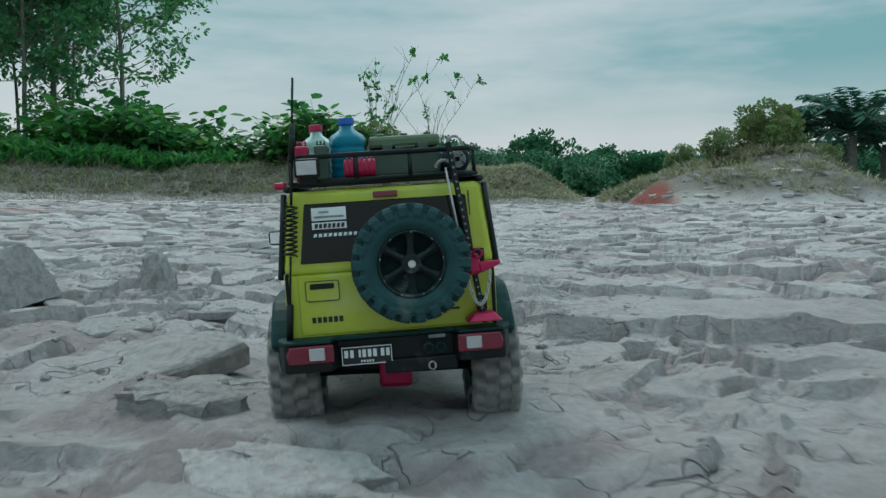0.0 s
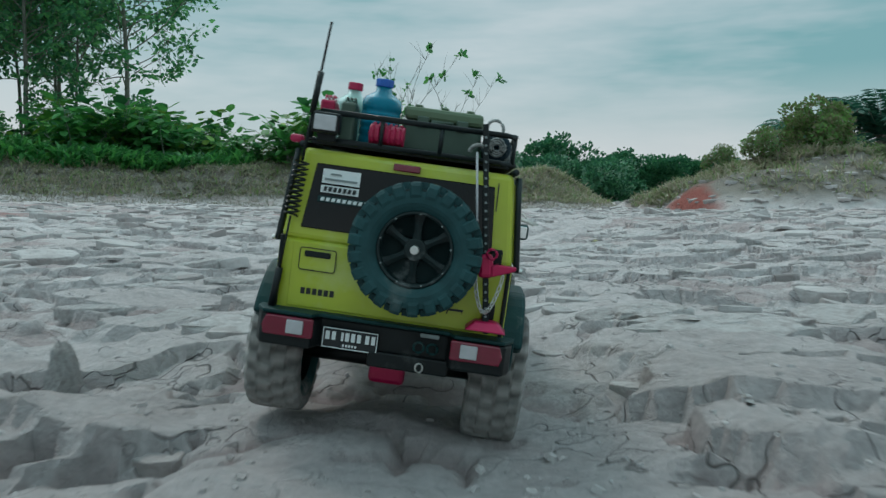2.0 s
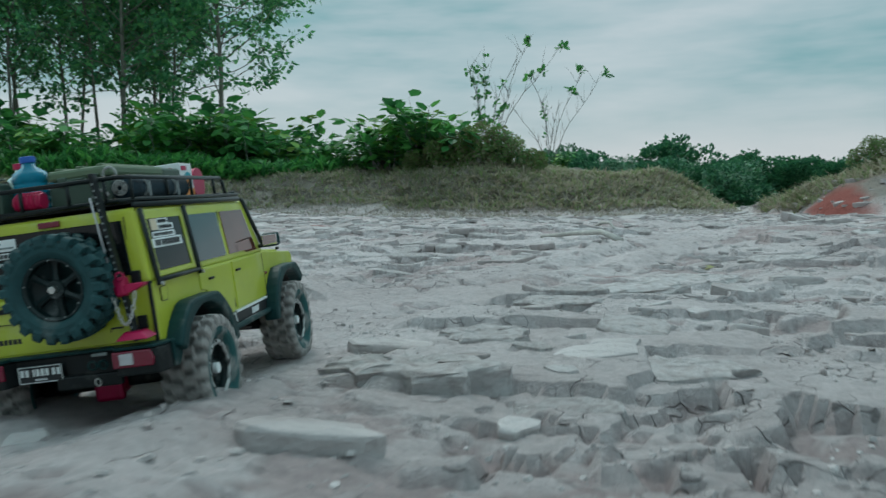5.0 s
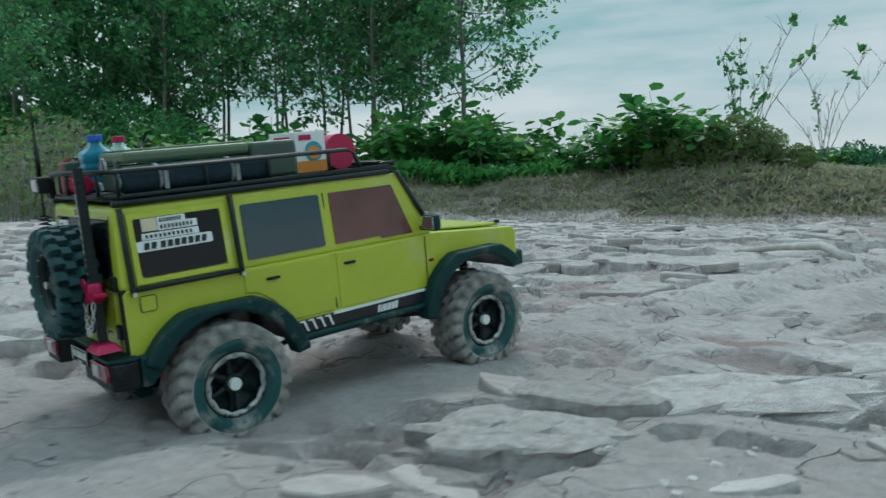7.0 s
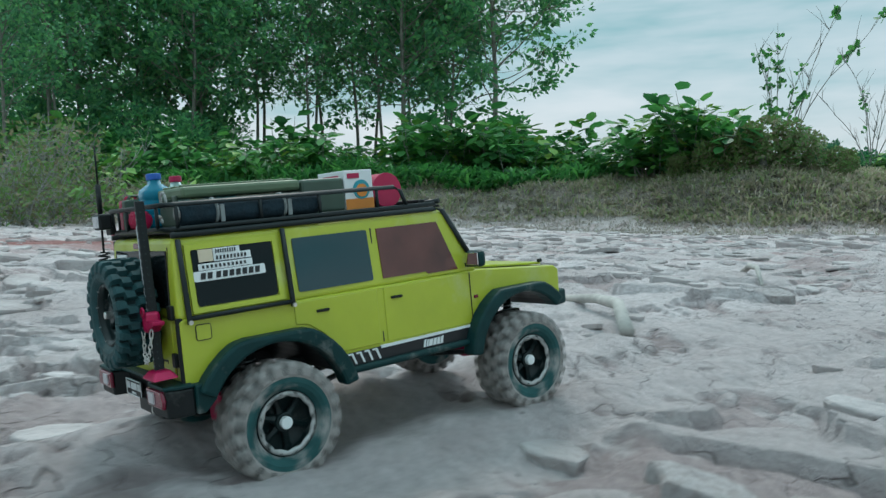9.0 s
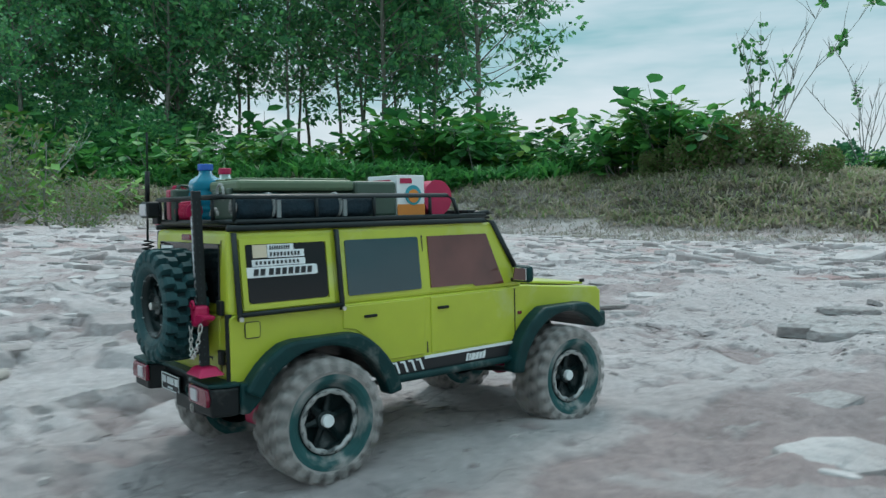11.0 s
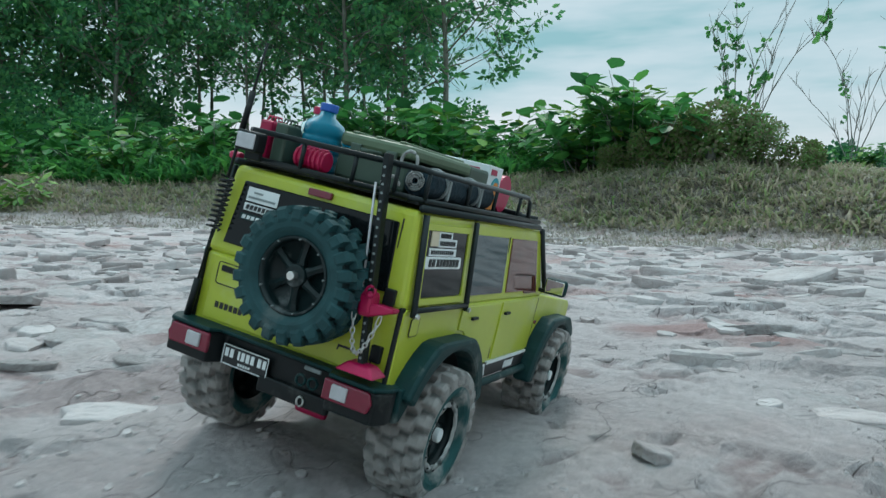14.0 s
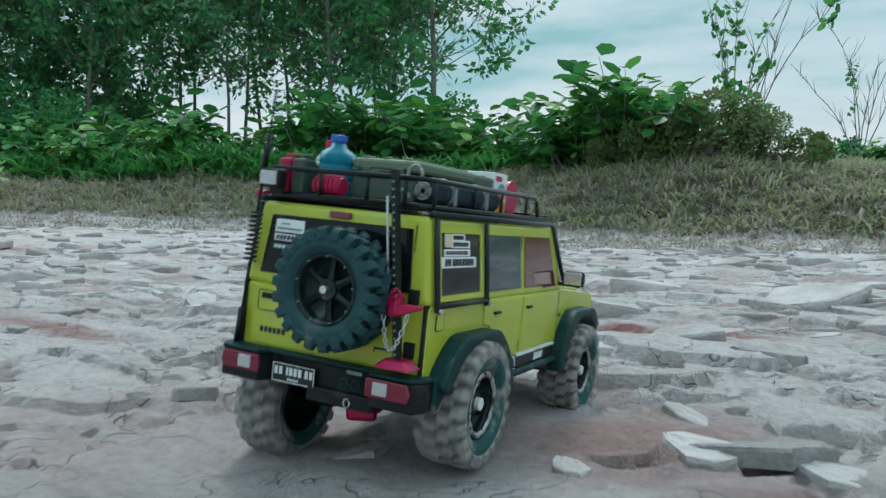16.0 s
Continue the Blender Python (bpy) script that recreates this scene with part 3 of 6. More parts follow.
def bare_sapling(seed, stems):
    """A leafless whippy sapling: stems given by lean, bend, length and the tufts of leaves near the tip."""
    rng = random.Random(seed)
    wv, wf, lv, lf = [], [], [], []

    def tuft(e, count, big):
        for _ in range(count):
            al = any_way(rng, 0.3)
            leaf_faces(lv, lf, e + any_way(rng) * 0.05, al, (al.orthogonal().normalized() + any_way(rng) * 0.5).normalized(), big * rng.uniform(0.6, 1.2), big * 0.33, 0.1, True)

    for lean, bend, ln, leafy_tip, small in stems:
        p, a, pts = Vector((rng.uniform(-0.06, 0.06), rng.uniform(-0.06, 0.06), -0.1)), lean, []
        for q in range(11):
            pts.append(p.copy())
            p = p + Vector((math.sin(radians(a)), rng.uniform(-0.25, 0.25), math.cos(radians(a)))) * ln / 10
            a += (bend if q < 6 else -bend * 0.6) + rng.uniform(-7, 7)
        tube(wv, wf, pts, [0.011 * (1 - 0.075 * k) for k in range(11)], 5)
        for k in range(leafy_tip):
            tuft(pts[10 - 2 * k] + any_way(rng) * 0.06, 9, 0.16)
        for _ in range(11):
            q = rng.randrange(3, 10)
            sub = limb_points(rng, pts[q], Vector((rng.uniform(-0.7, 0.7), rng.uniform(-0.4, 0.4), 1)).normalized(), ln * rng.uniform(0.08, 0.22), 4, 0.2)
            tube(wv, wf, sub, [0.006, 0.005, 0.004, 0.003, 0.002], 3)
        for _ in range(small):
            q = rng.randrange(4, 10)
            tuft(pts[q] + any_way(rng) * 0.08, 5, 0.10)
    return mesh_from("stem", wv, wf, [TWIG], True), mesh_from("foliage", lv, lf, [LEAF_BUSH])


for seed, x, y, stems in ((51, -1.65, 18.1, [(-8, 0, 2.45, 0, 15), (-14, 3, 2.0, 0, 10), (2, -2, 2.2, 0, 9), (-5, 2, 2.3, 0, 6), (6, 7, 2.75, 2, 0), (8, 2, 2.6, 1, 0), (-3, 1, 1.6, 0, 6)]),
                          (52, -0.65, 20.1, [(-2, 1, 2.3, 1, 1), (7, 2, 2.35, 2, 0), (12, 3, 2.5, 1, 0), (-9, -1, 1.9, 0, 0), (16, 2, 1.7, 0, 0), (3, 0, 1.6, 0, 3)])):
    stand("bare_sapling", "nearly leafless grey sapling with leaf tufts at its tips", "sapling", "saplings on the bank", bare_sapling(seed, stems), ("stem", "foliage"), [(x, y, 1.0)], PR, 0)

for seed, hgt, x, y in ((55, 1.35, -8.6, 10.9), (56, 0.75, -9.5, 12.3)):
    stand("young_tree", "young tree with yellow-green leaves in front of the wood", "tree", "", broad_bush(seed, hgt, 0.2, 4, 30, 0.24, [LEAF_LIGHT, LEAF_LIGHT], False), ("stem", "foliage"), [(x, y, 1.0)], PR)


def thicket(seed, height):
    """A dense tangle of grey twigs with sparse dull leaves."""
    rng = random.Random(seed)
    wv, wf, lv, lf = [], [], [], []
    for s in range(26):
        a = rng.uniform(0, 2 * math.pi)
        d = Vector((math.cos(a) * rng.uniform(0.1, 0.9), math.sin(a) * rng.uniform(0.1, 0.9), 1)).normalized()
        pts = limb_points(rng, Vector((math.cos(a), math.sin(a), 0)) * 0.35 * rng.random() - Vector((0, 0, 0.1)), d, height * rng.uniform(0.5, 1.0), 6, 0.25)
        tube(wv, wf, pts, [0.010 * (1 - 0.12 * k) for k in range(7)], 4)
        for _ in range(6):
            q = rng.randrange(2, 6)
            sub = limb_points(rng, pts[q], any_way(rng, 0.3), height * 0.25, 3, 0.4)
            tube(wv, wf, sub, [0.005, 0.004, 0.003, 0.002], 3)
            for _ in range(7):
                al = any_way(rng)
                leaf_faces(lv, lf, sub[rng.randrange(1, 4)] + any_way(rng) * 0.06, al, al.orthogonal().normalized(), rng.uniform(0.05, 0.11), 0.02)
    return mesh_from("stem", wv, wf, [TWIG], True), mesh_from("foliage", lv, lf, [SCRUB_LEAF])


stand("thicket", "grey leafless thicket with dull olive leaves", "shrub", "thickets at the clearing's edge", thicket(58, 1.5), ("stem", "foliage"), [(-8.9, 9.9, 1.0), (-9.8, 10.6, 1.2), (-8.2, 9.1, 0.8), (-10.9, 11.4, 1.3), (-9.4, 8.9, 0.9), (-7.4, 10.6, 0.55), (-11.6, 10.2, 1.3)], PR)


def tufts(name, label, category, count, pick, blade, mats, seed, spread=0.9, arch=0.5):
    """Grass or fern over a stretch of ground: one object of very many blades."""
    rng = random.Random(seed)
    spots = []
    while len(spots) < count:
        p = pick(rng)
        if p:
            spots.append(p)
    zs = ground_height(np.array([p[0] for p in spots]), np.array([p[1] for p in spots]))
    verts, faces = [], []
    for (x, y, size), z in zip(spots, zs):
        for _ in range(blade[0]):
            a = rng.uniform(0, 2 * math.pi)
            out = Vector((math.cos(a), math.sin(a), 0))
            side = Vector((-out.y, out.x, 0))
            ln = blade[1] * size * rng.uniform(0.5, 1.2)
            w = blade[2] * rng.uniform(0.6, 1.3)
            d0 = (out * rng.uniform(0.15, spread) + Vector((0, 0, 1))).normalized()
            p0 = Vector((x, y, float(z) - 0.03)) + out * 0.04 * size
            p1 = p0 + d0 * ln * 0.55
            p2 = p1 + (d0 + out * arch - Vector((0, 0, arch * rng.uniform(0.3, 1.2)))).normalized() * ln * 0.5
            b = len(verts)
            verts += [p0 - side * w * 0.5, p0 + side * w * 0.5, p1 + side * w, p1 - side * w, p2]
            faces += [(b, b + 1, b + 2, b + 3), (b + 3, b + 2, b + 4)]
    return tagged(new(name, mesh_from(name, verts, faces, mats)), label, category, kind="stuff")


def on_bank(lo, hi):
    def pick(rng):
        x = rng.uniform(-16, 2.6) if rng.random() < 0.8 else rng.uniform(-3, 2.6)
        y = float(bank_foot(x)) + rng.uniform(lo, hi)
        return (x, y, rng.uniform(0.6, 1.3))
    return pick


def on_mound(rng):
    a, r = rng.uniform(0, 2 * math.pi), rng.random() ** 0.6
    x, y = 4.9 + 2.3 * r * math.cos(a), 13.7 + 2.2 * r * math.sin(a)
    if math.hypot((x - 3.1) / 0.6, (y - 11.8) / 0.9) < 1 or (y < 12.9 and rng.random() < 0.88):
        return None
    return (x, y, rng.uniform(0.5, 1.4))


tufts("dry_grass", "grey-brown dry grass and litter along the bank's foot", "grass", 13000, on_bank(-0.7, 2.6), (7, 0.11, 0.007), [GRASS_DRY], 61, 2.6, 0.8)
tufts("ferns", "half-dry brown and green ferns covering the bank", "ferns", 15000, on_bank(0.9, 5.2), (7, 0.17, 0.011), [FERN], 62, 2.4, 0.8)
tufts("fresh_ferns", "fresh green ferns at the wood's edge", "ferns", 3000, lambda r: (r.uniform(-17, -4.6), 0, 0) and (lambda x: (x, float(bank_foot(x)) + r.uniform(2.6, 5.5), r.uniform(0.7, 1.4)))(r.uniform(-17, -4.6)), (8, 0.34, 0.03), [LEAF_BUSH], 63, 1.8, 0.7)
tufts("mound_scrub", "tangled brown and olive scrub on the far mound", "scrub", 7000, on_mound, (8, 0.18, 0.010), [FERN], 64, 2.4, 0.8)


def crown_clump(seed, size, leaves, mats, leaf=0.3):
    """A far tree: short trunk and a lumpy crown of many leaves."""
    rng = random.Random(seed)
    wv, wf, lv, lf = [], [], [], []
    tube(wv, wf, limb_points(rng, Vector((0, 0, -0.3)), Vector((0, 0, 1)), size * 0.6, 4, 0.08), [0.16, 0.14, 0.11, 0.08, 0.05], 6)
    lumps = [(Vector((rng.uniform(-0.5, 0.5), rng.uniform(-0.5, 0.5), rng.uniform(0.12, 0.85))) * size, size * rng.uniform(0.13, 0.28)) for _ in range(19)]
    for _ in range(leaves):
        c, r = rng.choice(lumps)
        o = any_way(rng)
        al = (o + any_way(rng) * 0.8).normalized()
        leaf_faces(lv, lf, c + o * r * rng.uniform(0.6, 1.08), al, al.orthogonal().normalized(), leaf * rng.uniform(0.6, 1.2), leaf * 0.36)
    return mesh_from("trunk", wv, wf, [BARK]), mesh_from("crown", lv, lf, mats)


FAR = [(81, 4.6, 5200, [LEAF_FAR], 0.34), (82, 3.9, 4600, [LEAF_FAR], 0.34)]
FSPOTS = [[(3.0, 60, 0.72), (5.9, 60, 0.98), (9.0, 60, 0.62), (11.4, 62, 0.78), (14.5, 60, 0.62), (18.6, 62, 0.70), (22, 60, 0.72), (27, 58, 0.8), (33, 56, 0.9), (40, 56, 0.9), (-2, 62, 0.75), (-7, 64, 0.9)],
          [(1.0, 58, 0.62), (7.4, 58, 0.70), (10.2, 57, 0.66), (12.8, 58, 0.74), (16.4, 58, 0.66), (20.4, 58, 0.75), (-0.8, 60, 0.7), (30, 60, 0.9), (36, 58, 0.9), (-4.6, 60, 0.8), (2.2, 57, 0.7), (4.6, 57, 0.75), (8.4, 57, 0.72), (9.4, 58, 0.7), (11.8, 57, 0.72), (14.6, 58, 0.7), (4.4, 36, 0.42), (5.4, 35, 0.40), (6.3, 37, 0.45)]]
for spec, spots in zip(FAR, FSPOTS):
    stand("far_tree", "dark green round-crowned tree in the distance", "tree", "trees beyond the clearing", crown_clump(*spec), ("trunk", "crown"), spots, PR)

stand("understorey_tree", "low dark green tree in the shade of the wood", "tree", "understorey of the wood", crown_clump(84, 3.0, 4200, [LEAF_TREE], 0.17), ("trunk", "crown"),
      [(-9.6, 22.6, 0.62), (-10.9, 21.4, 0.6), (-18.6, 19.0, 1.0), (-20.5, 17.0, 1.05), (-16.8, 16.2, 0.75), (-22.5, 19.5, 1.3), (-14.0, 15.6, 0.6), (-13.2, 20.4, 0.36), (-16.6, 19.6, 0.55)], PR)

MB = crown_clump(85, 1.0, 2600, [SCRUB_LEAF], 0.085)
stand("mound_bush", "olive green bush on top of the mound", "bush", "bushes on the mound", MB, ("trunk", "crown"), [(5.0, 13.5, 0.55), (5.35, 13.6, 0.80), (5.8, 14.0, 0.6), (4.4, 13.4, 0.5), (3.9, 13.7, 0.42), (6.2, 13.6, 0.4)], PR)
stand("bank_scrub", "brown and olive tangled scrub on the bank", "bush", "scrub on the bank", MB, ("trunk", "crown"), [(-2.3, 16.8, 0.6), (-1.75, 17.0, 0.74), (-1.2, 17.1, 0.6), (-0.7, 17.3, 0.42), (-2.9, 16.7, 0.4)], PR)


def oil_palm(seed, height):
    rng = random.Random(seed)
    wv, wf, lv, lf = [], [], [], []
    tube(wv, wf, limb_points(rng, Vector((0, 0, -0.3)), Vector((0, 0, 1)), height * 0.55, 4, 0.02), [0.28, 0.25, 0.24, 0.23, 0.2], 8)
    crown = Vector((0, 0, height * 0.52))
    for k in range(38):
        a = k * 2.39996
        lift = rng.uniform(0.15, 2.4)
        d = Vector((math.cos(a), math.sin(a), lift)).normalized()
        p, pts = crown.copy(), [crown.copy()]
        for q in range(7):
            d = (d - Vector((0, 0, 0.06 + 0.045 * q))).normalized()
            p = p + d * height * 0.085
            pts.append(p.copy())
        tube(wv, wf, pts, [0.035 * (1 - 0.1 * q) for q in range(8)], 3)
        for q in range(64):
            f = 0.5 + 6.4 * q / 64
            b = pts[int(f)].lerp(pts[int(f) + 1], f - int(f))
            ax = (pts[int(f) + 1] - pts[int(f)]).normalized()
            sd = ax.cross(Vector((0, 0, 1))).normalized() * (1 if q % 2 else -1)
            al = (sd + ax * 0.7 - Vector((0, 0, rng.uniform(0.1, 0.6)))).normalized()
            leaf_faces(lv, lf, b, al, (ax + any_way(rng) * 0.5).normalized(), 0.66 * rng.uniform(0.7, 1.1), 0.062)
    return mesh_from("trunk", wv, wf, [BARK], True), mesh_from("fronds", lv, lf, [LEAF_PALM])


stand("oil_palm", "dark green oil palm beyond the clearing", "palm", "palms beyond the clearing", oil_palm(95, 5.2), ("trunk", "fronds"), [(17.2, 42, 0.92), (19.8, 41, 1.12), (22.4, 43, 1.02), (25.2, 41, 1.08), (18.6, 47, 1.0), (28.5, 42, 1.05)], PR)


# ---- the model truck ----
LIME = material("lime_paint", (0.42, 0.475, 0.034), 0.38, vary=0.07, scale=30, bump=0.05, bump_scale=300, second=(0.45, 0.50, 0.12), spots=0.25, spot_scale=14, coat=0.25)
TRIM = material("dark_plastic", (0.004, 0.034, 0.035), 0.5, vary=0.2, scale=60, bump=0.15, bump_scale=400, second=(0.08, 0.10, 0.095), spots=0.04, spot_scale=35, spec=0.2)
BLACK = material("black_plastic", (0.008, 0.011, 0.012), 0.45, vary=0.2, scale=60, second=(0.04, 0.045, 0.043), spots=0.05, spot_scale=40, spec=0.25)
PAINTED_TUBE = material("black_painted_tube", (0.008, 0.014, 0.015), 0.35, vary=0.2, scale=90, spec=0.3)
GLASS = material("tinted_glass", (0.016, 0.05, 0.060), 0.06, vary=0.1, scale=15, coat=0.3)
BROWN_GLASS = material("brown_tinted_glass", (0.125, 0.040, 0.032), 0.08, vary=0.3, scale=22, coat=0.3)
DARK_GLASS = material("black_glass", (0.006, 0.008, 0.009), 0.08, vary=0.2, scale=20, spec=0.28)
RED = material("red_anodised", (0.43, 0.004, 0.066), 0.35, metal=0.25, vary=0.12, scale=60)
RED_PLASTIC = material("red_plastic", (0.42, 0.004, 0.058), 0.4, vary=0.1, scale=50)
LAMP_RED = material("red_lamp", (0.17, 0.006, 0.026), 0.2, vary=0.15, scale=90, coat=0.4)
LAMP_WHITE = material("white_lamp", (0.44, 0.43, 0.45), 0.25, vary=0.1, scale=150, coat=0.4)
WHITE = material("white_print", (0.72, 0.75, 0.75), 0.55, vary=0.06, scale=60)
INK = material("black_print", (0.01, 0.012, 0.014), 0.5)
CREAM = material("cream_print", (0.62, 0.52, 0.38), 0.55, vary=0.05, scale=60)
STEEL = material("bright_steel", (0.62, 0.62, 0.60), 0.32, metal=0.9, vary=0.12, scale=120)
GUNMETAL = material("dark_rim", (0.006, 0.016, 0.017), 0.4, spec=0.3, vary=0.2, scale=120, second=(0.08, 0.09, 0.09), spots=0.15, spot_scale=60)
TREAD = material("dusty_tread", (0.285, 0.265, 0.252), 0.95, vary=0.22, scale=90, bump=0.5, bump_scale=250, second=(0.17, 0.165, 0.158), spots=0.35, spot_scale=60)
# darker tread tone: the shade between the lugs, painted as colour
TREAD_GAP_SHADE = material("tread_gap_shade", (0.105, 0.105, 0.10), 0.95, vary=0.25, scale=90)
SIDEWALL = material("tyre_sidewall", (0.022, 0.085, 0.086), 0.75, vary=0.35, scale=50, bump=0.3, bump_scale=220, second=(0.27, 0.265, 0.255), spots=0.42, spot_scale=34, spec=0.2)
# same rubber near black: painted shade for the spare tyre's recesses
RUBBER_GAP_SHADE = material("rubber_gap_shade", (0.003, 0.013, 0.014), 0.75, vary=0.3, scale=80, spec=0.2)
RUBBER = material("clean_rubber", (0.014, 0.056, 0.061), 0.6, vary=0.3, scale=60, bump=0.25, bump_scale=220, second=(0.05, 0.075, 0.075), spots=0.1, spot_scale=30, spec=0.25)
OLIVE = material("olive_plastic", (0.10, 0.15, 0.085), 0.5, vary=0.12, scale=40, bump=0.1, bump_scale=200)
OLIVE_DARK = material("dark_olive_plastic", (0.05, 0.085, 0.062), 0.5, vary=0.12, scale=40)
NAVY = material("navy_cloth", (0.004, 0.022, 0.034), 0.85, vary=0.3, scale=60, bump=0.6, bump_scale=180)
STRAP = material("grey_strap", (0.20, 0.23, 0.23), 0.8, vary=0.2, scale=80)
ORANGE = material("orange_print", (0.70, 0.24, 0.04), 0.55, vary=0.08, scale=60)
TEAL_PRINT = material("teal_print", (0.02, 0.30, 0.36), 0.55)
RING = material("worn_ring", (0.42, 0.43, 0.42), 0.5, metal=0.5, vary=0.3, scale=160, second=(0.05, 0.06, 0.06), spots=0.35, spot_scale=70)
MIRROR = material("mirror", (0.80, 0.82, 0.82), 0.04, metal=1.0)
ROPE = material("grey_rope", (0.30, 0.31, 0.30), 0.85, vary=0.2, scale=200, bump=0.5, bump_scale=400)


def see_through(name, colour, amount, rough):
    m = material(name, colour, rough)
    m.node_tree.nodes["Principled BSDF"].inputs["Transmission Weight"].default_value = amount
    m.node_tree.nodes["Principled BSDF"].inputs["IOR"].default_value = 1.25
    return m


BLUE_JUG = see_through("blue_bottle_plastic", (0.006, 0.21, 0.32), 0.25, 0.25)
CLEAR_JUG = see_through("pale_bottle_plastic", (0.42, 0.62, 0.56), 0.45, 0.2)


def to_mesh(bm, mats, smooth=False):
    bmesh.ops.recalc_face_normals(bm, faces=bm.faces)
    me = bpy.data.meshes.new("shape")
    bm.to_mesh(me)
    bm.free()
    for m in mats if isinstance(mats, (list, tuple)) else [mats]:
        me.materials.append(m)
    if smooth:
        me.polygons.foreach_set("use_smooth", [True] * len(me.polygons))
    return me


def soften(bm, width, segments=2, limit=25):
    if width:
        es = [e for e in bm.edges if len(e.link_faces) == 2 and e.calc_face_angle(0) > radians(limit)]
        bmesh.ops.bevel(bm, geom=es, offset=width, offset_type="OFFSET", segments=segments, profile=0.5, affect="EDGES", clamp_overlap=True)


def block(size, mats, width=0.001, at=(0, 0, 0), taper=1.0):
    bm = bmesh.new()
    bmesh.ops.create_cube(bm, size=1, matrix=Matrix.Translation(at) @ Matrix.Diagonal((*size, 1)))
    if taper != 1:
        for v in bm.verts:
            if v.co.z > at[2]:
                v.co.x, v.co.y = at[0] + (v.co.x - at[0]) * taper, at[1] + (v.co.y - at[1]) * taper
    soften(bm, width)
    return to_mesh(bm, mats)


def prism(outline, axis, lo, hi, mats, width=0.0):
    """A flat outline pushed along an axis: x takes (y, z), y takes (x, z), z takes (x, y)."""
    def corner(a, b, h):
        return {"x": (h, a, b), "y": (a, h, b), "z": (a, b, h)}[axis]
    bm = bmesh.new()
    n = len(outline)
    low = [bm.verts.new(corner(a, b, lo)) for a, b in outline]
    high = [bm.verts.new(corner(a, b, hi)) for a, b in outline]
    bm.faces.new(low)
    bm.faces.new(high[::-1])
    for i in range(n):
        bm.faces.new((low[i], low[(i + 1) % n], high[(i + 1) % n], high[i]))
    bmesh.ops.recalc_face_normals(bm, faces=bm.faces)
    soften(bm, width, 2, 20)
    bmesh.ops.triangulate(bm, faces=[f for f in bm.faces if len(f.verts) > 8])
    return to_mesh(bm, mats)


def pipe(points, radius, mats, sides=8, closed=False):
    verts, faces = [], []
    pts = [Vector(p) for p in points]
    if closed:
        pts = pts + [pts[0], pts[1]]
    tube(verts, faces, pts, [radius] * len(pts), sides)
    faces.append(tuple(range(sides))[::-1])
    return mesh_from("pipe", verts, faces, [mats], sides > 5)


def drum(r, depth, mats, axis="x", sides=28, width=0.0, r2=None):
    bm = bmesh.new()
    bmesh.ops.create_cone(bm, cap_ends=True, segments=sides, radius1=r, radius2=r if r2 is None else r2, depth=depth)
    soften(bm, width, 2, 40)
    turn = {"x": pose(0, 0, 0, 0, 90, 0), "y": pose(0, 0, 0, -90, 0, 0), "z": Matrix()}[axis]
    bmesh.ops.transform(bm, matrix=turn, verts=bm.verts)
    return to_mesh(bm, mats)


def lathe(profile, mats, axis="x", sides=40, index=None, smooth=True):
    """Spins (radius, along) round an axis."""
    verts, faces, ix = [], [], []
    for k in range(sides):
        a = 2 * math.pi * k / sides
        for r, h in profile:
            c, s = r * math.cos(a), r * math.sin(a)
            verts.append({"x": (h, c, s), "y": (c, h, s), "z": (c, s, h)}[axis])
    n = len(profile)
    for k in range(sides):
        j = (k + 1) % sides
        for i in range(n - 1):
            faces.append((k * n + i, k * n + i + 1, j * n + i + 1, j * n + i))
            ix.append(index[i] if index else 0)
    return mesh_from("lathe", verts, faces, mats if isinstance(mats, list) else [mats], smooth, ix)


def arc_points(cy, cz, r, a0, a1, n):
    return [(cy + r * math.cos(radians(a0 + (a1 - a0) * k / n)), cz + r * math.sin(radians(a0 + (a1 - a0) * k / n))) for k in range(n + 1)]


def side_x(z):
    """Half width of the body at a height: upright below the belt, leaning in above."""
    return 0.0868 if z <= 0.157 else 0.0868 + (z - 0.157) * (0.0792 - 0.0868) / 0.068


def rear_y(z):
    return -0.078 if z <= 0.157 else -0.078 + (z - 0.157) * 0.06


def on_side(outline, mats, side=1, proud=0.0015, deep=0.001, width=0.0):
    """A plate lying on the body's side, its outline in (y, z)."""
    bm = bmesh.new()
    outer = [bm.verts.new((side * (side_x(z) + proud), y, z)) for y, z in outline]
    inner = [bm.verts.new((side * (side_x(z) - deep), y, z)) for y, z in outline]
    bm.faces.new(outer)
    bm.faces.new(inner[::-1])
    for i in range(len(outline)):
        j = (i + 1) % len(outline)
        bm.faces.new((outer[i], outer[j], inner[j], inner[i]))
    bmesh.ops.recalc_face_normals(bm, faces=bm.faces)
    soften(bm, width, 1, 40)
    return to_mesh(bm, mats)


def on_rear(outline, mats, proud=0.0015, deep=0.001, width=0.0):
    """A plate lying on the tailgate, its outline in (x, z)."""
    bm = bmesh.new()
    outer = [bm.verts.new((x, rear_y(z) - proud, z)) for x, z in outline]
    inner = [bm.verts.new((x, rear_y(z) + deep, z)) for x, z in outline]
    bm.faces.new(outer)
    bm.faces.new(inner[::-1])
    for i in range(len(outline)):
        j = (i + 1) % len(outline)
        bm.faces.new((outer[i], outer[j], inner[j], inner[i]))
    bmesh.ops.recalc_face_normals(bm, faces=bm.faces)
    soften(bm, width, 1, 40)
    return to_mesh(bm, mats)


